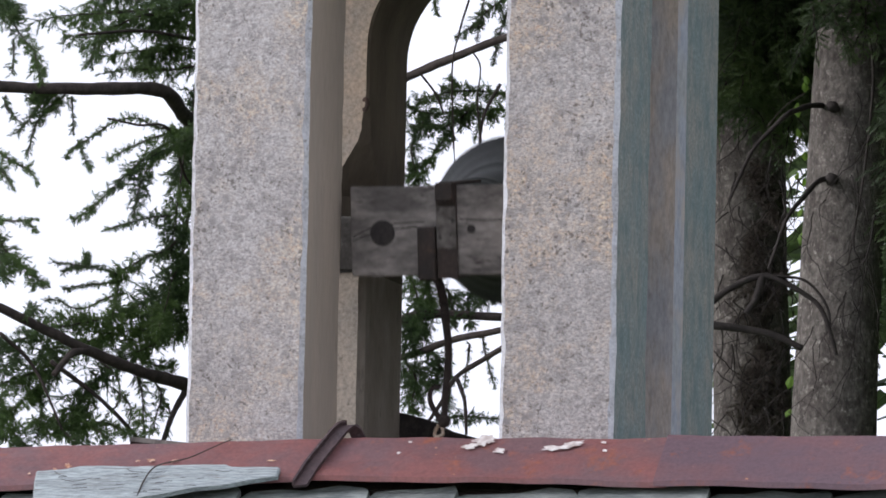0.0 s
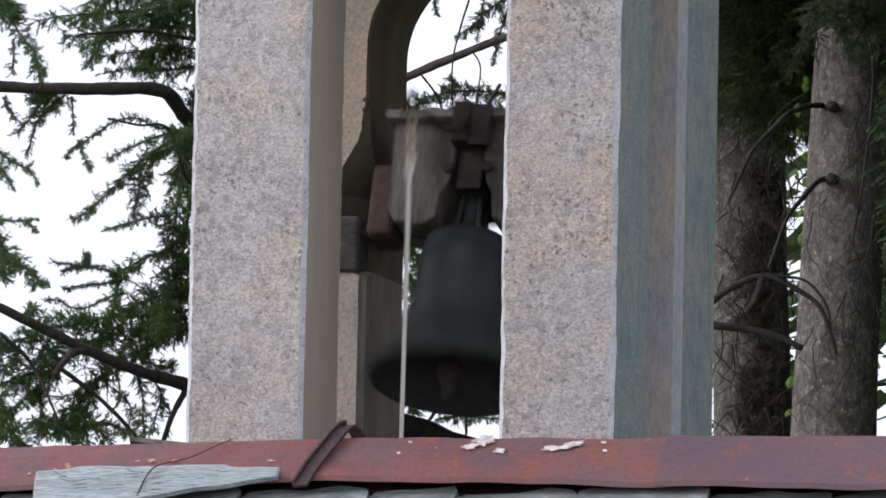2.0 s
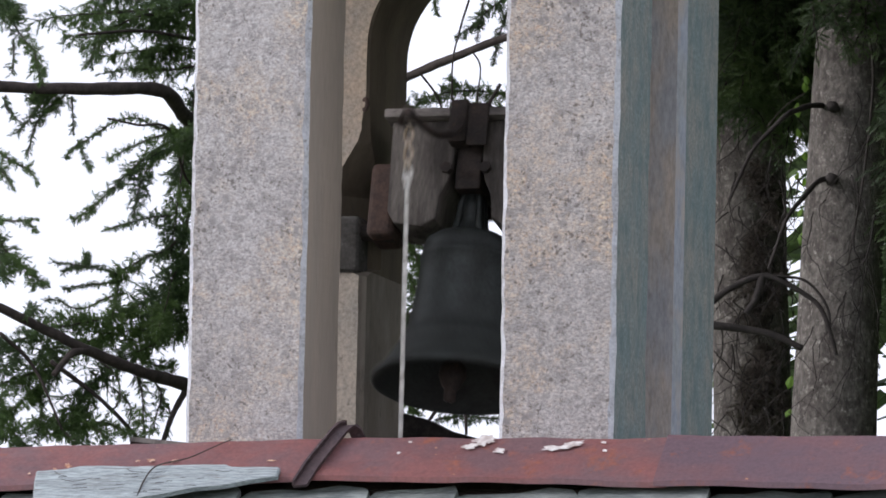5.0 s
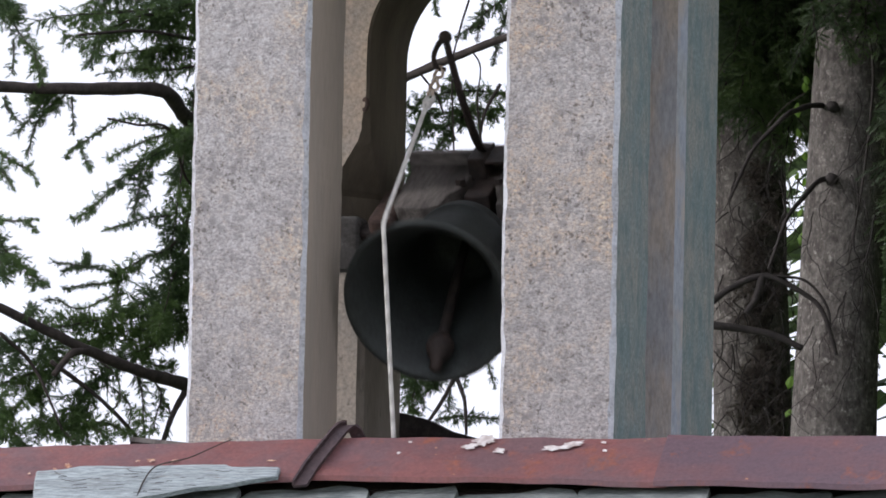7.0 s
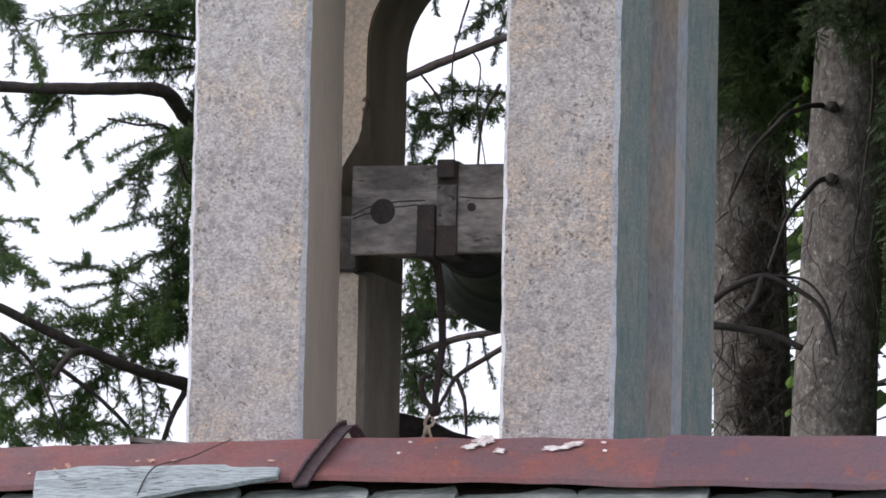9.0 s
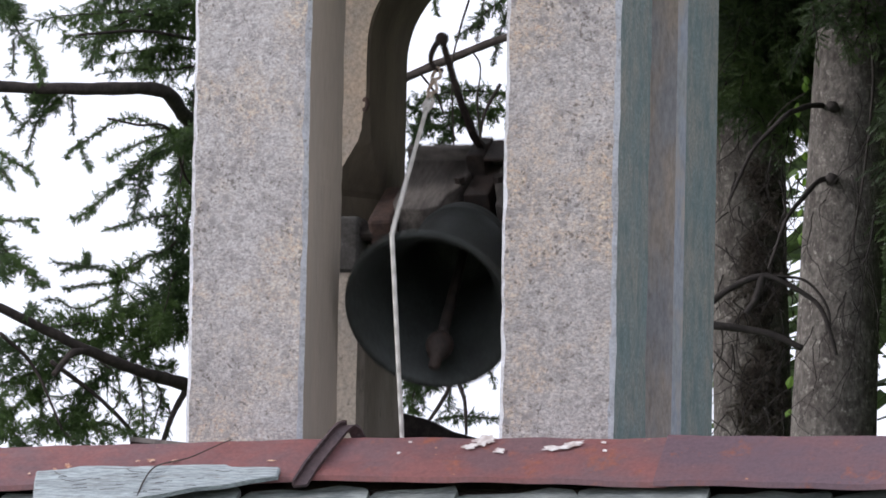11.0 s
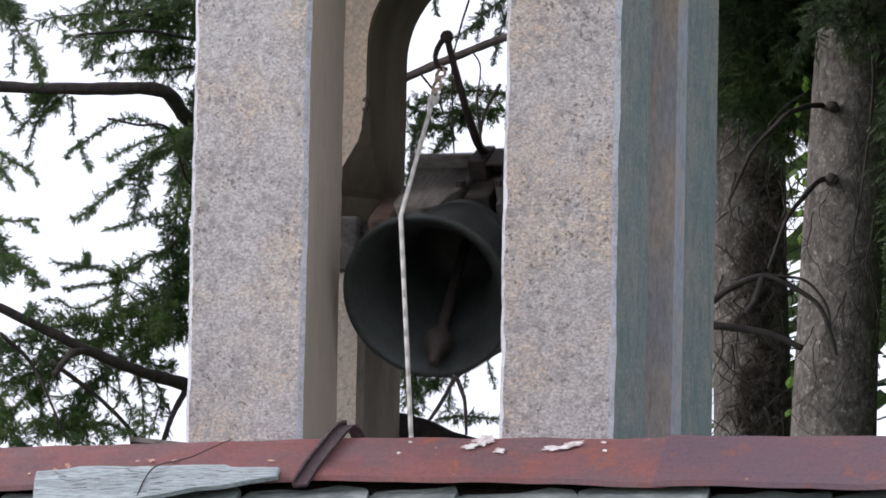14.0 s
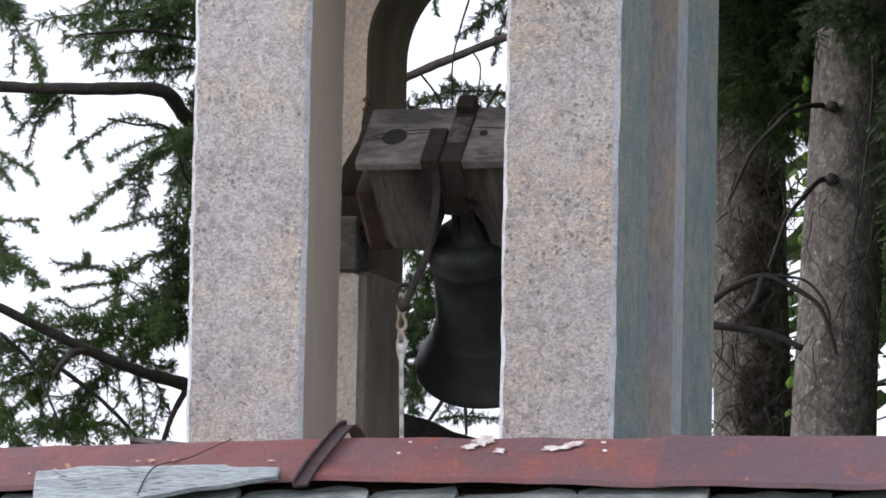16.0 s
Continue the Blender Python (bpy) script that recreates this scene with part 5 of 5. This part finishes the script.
def woods():
    """Dense spruce wood beside and behind the chapel, mostly unseen, placed to block light."""
    rng = random.Random(77)
    verts, faces = [], []
    spots = [(3.5, 3.6), (5.2, 2.5), (3.8, 5.5), (3.2, 8.5), (7.5, -0.5), (6.0, 6.5), (4.5, 11.0), (2.2, 15.0), (7.5, 4.0), (5.0, 14.5), (8.0, 10.0), (7.8, -6.0)]
    # close row added out of view to keep light off the trunks' right
    screen_row = [(2.7, 2.6 + 0.9 * i, 0.75) for i in range(9)]
    for u, d, wide in screen_row + [(u, d, rng.uniform(1.7, 2.1)) for u, d in spots]:
        high = rng.uniform(10, 13)
        base = stand(u, d, -4.4)
        k = len(verts)
        for z, r in ((0.0, 0.22), (high * 0.9, 0.04)):
            verts += [base + Vector((math.cos(q * 0.785) * r, math.sin(q * 0.785) * r, z)) for q in range(8)]
        faces += [(k + q, k + (q + 1) % 8, k + 8 + (q + 1) % 8, k + 8 + q) for q in range(8)]
        for i in range(4200):
            z = high * (0.04 + 0.96 * rng.random() ** 1.3)
            reach = wide * (1 - z / high) ** (0.25 if wide < 1 else 0.8) * math.sqrt(rng.random())
            a = rng.random() * 6.283
            out = Vector((math.cos(a), math.sin(a), 0))
            p = base + out * reach + UP * (z - 0.25 * reach)
            tip = p + out * rng.uniform(0.1, 0.28) * wide + UP * rng.uniform(-0.3, 0.05)
            side = Vector((-out.y, out.x, rng.uniform(-0.4, 0.4))) * rng.uniform(0.05, 0.12)
            k = len(verts)
            verts += [p - side, p + side, tip]
            faces.append((k, k + 1, k + 2))
    me = bpy.data.meshes.new("woods")
    me.from_pydata([tuple(v) for v in verts], [], faces)
    me.materials.append(NEEDLE_SHADE)
    me.materials.append(BARK)
    for f in me.polygons:
        if len(f.vertices) == 4:
            f.material_index = 1
    tagged(new("woods", me), "dense dark spruce wood beside the chapel, mostly out of view", "woods", kind="stuff")


woods()


LEAVES = [(1.113, 6.6, 1.253, 0.055), (1.136, 6.6, 1.34, 0.04), (1.119, 6.6, 1.186, 0.035), (1.139, 6.6, 1.11, 0.04), (1.118, 6.6, 0.919, 0.035), (1.123, 6.6, 0.824, 0.055), (1.093, 6.6, 0.339, 0.05), (1.087, 6.6, 0.247, 0.05), (1.145, 6.6, 1.368, 0.035), (1.108, 6.6, 1.043, 0.03), (1.135, 6.6, 1.024, 0.035), (1.277, 6.6, 1.409, 0.05)]
young_shrub()


roof_slopes()


# ---- movement ----
# turning points of the swing, in seconds and degrees from the line of sight's level
TURNS = [(0.094, -93.2), (0.803, 91.5), (1.557, -98.5), (2.312, 95.0), (3.054, -100.0), (3.85, 97.0), (4.56, -98.0), (5.33, 94.0), (6.108, -91.0), (6.833, 86.5), (7.57, -85.5),
         (8.275, 78.5), (8.99, -76.5), (9.731, 73.0), (10.4, -70.0), (11.064, 66.5), (11.807, -68.0), (12.477, 67.0), (13.239, -76.0), (13.94, 71.0), (14.626, -57.0), (15.254, 53.0), (15.947, -37.0)]


def swing(t):
    """The bell's turn from hanging, in degrees, mouth to the front positive."""
    turns = [(-0.62, 88.0)] + TURNS + [(16.6, 34.0)]
    for (t0, a0), (t1, a1) in zip(turns, turns[1:]):
        if t0 <= t <= t1:
            c = math.cos(math.pi * (t - t0) / (t1 - t0))
            half = (a0 - a1) / 2
            c *= 1 + 0.05 * (1 - c * c) * min(1.0, abs(half) / 95)
            turn = (a0 + a1) / 2 + half * c
            return (turn * 1.07 if turn < 0 else turn * 0.992) - math.degrees(TILT)
    return 0.0


def turned(p, deg):
    """A point of the bell at that turn, seen from the axle."""
    return PIVOT + Matrix.Rotation(radians(-deg), 3, "X") @ (Vector(p) + HUNG)


SWAY = ((0, 0), (0.5, -0.012), (0.8, 0.012), (1.0, 0.006), (2.0, 0), (2.5, 0.005), (3.5, -0.006), (4.0, 0.002), (5.2, 0), (6.5, -0.006), (6.8, -0.012), (7.0, -0.022), (8.0, 0.006),
        (8.5, 0.004), (9.0, 0), (11.5, 0), (12.5, -0.005), (13.2, 0.005), (13.8, 0.022), (14.0, 0.024), (15.0, 0.006), (15.5, 0.028), (16.0, 0.02))


def sway(t):
    """The rope's swing sideways, in metres."""
    for (a, u), (b, v) in zip(SWAY, SWAY[1:]):
        if t <= b:
            k = (t - a) / (b - a)
            return u + (v - u) * k * k * (3 - 2 * k)
    return SWAY[-1][1]


def rope_line(deg, aside):
    """The rope's way from the lever's hook, over the bell's lip when that is raised, to its end below the ridge."""
    slid = max(0.0, min(1.0, (-32 - deg) / 32))     # the loop slides to the hook's tip as that points down
    hook = turned((-0.062 + 0.010 * slid, -0.41 - 0.092 * slid, 0.162), deg)
    end = Vector((-0.050 + aside, -0.42, -1.1))
    path = [hook]
    if deg > 25:
        lip = turned((-0.070, -0.214, -0.396), deg)
        lip.z += 0.004
        s = min(1.0, (deg - 25) / 30)
        lip.x = -0.065 + aside
        straight = hook.lerp(end, (hook.z - lip.z) / (hook.z - end.z))
        lip = straight.lerp(lip, s) + Vector((0, -0.012, 0))
        if lip.z < hook.z - 0.03:
            path.append(lip)
            end = Vector((-0.050 + 0.065 * s + aside, min(-0.42, lip.y - 0.004), -1.1))
    path.append(end)
    return path


def along(path, s):
    for a, b in zip(path, path[1:]):
        d = (b - a).length
        if s <= d:
            return a + (b - a) * (s / d)
        s -= d
    return path[-1] + Vector((0, 0, -s))


def motions():
    times = [i * 0.05 for i in range(321)]
    walk(BELL, [(t, pose(*(AXLE + PIVOT), rx=-swing(t))) for t in times])
    lag = 0.0
    rows = []
    for t in times:                                 # the clapper falls towards the lower lip
        want = max(-24.0, min(24.0, -0.9 * swing(t)))
        lag += (want - lag) * 0.35
        rows.append((t, pose(*(HUNG + Vector((0, 0, -0.015))), rx=-lag)))
    walk(CLAPPER, rows)
    tracks = [[] for _ in CORDS]
    for t in times:
        path = rope_line(swing(t), sway(t))
        for i, track in enumerate(tracks):
            a, b = along(path, i * LINK), along(path, (i + 1) * LINK)
            q = Vector((0, 0, -1)).rotation_difference(b - a)
            track.append((t, Matrix.LocRotScale(a, q, None)))
    for ob, track in zip(CORDS, tracks):
        walk(ob, track)


motions()
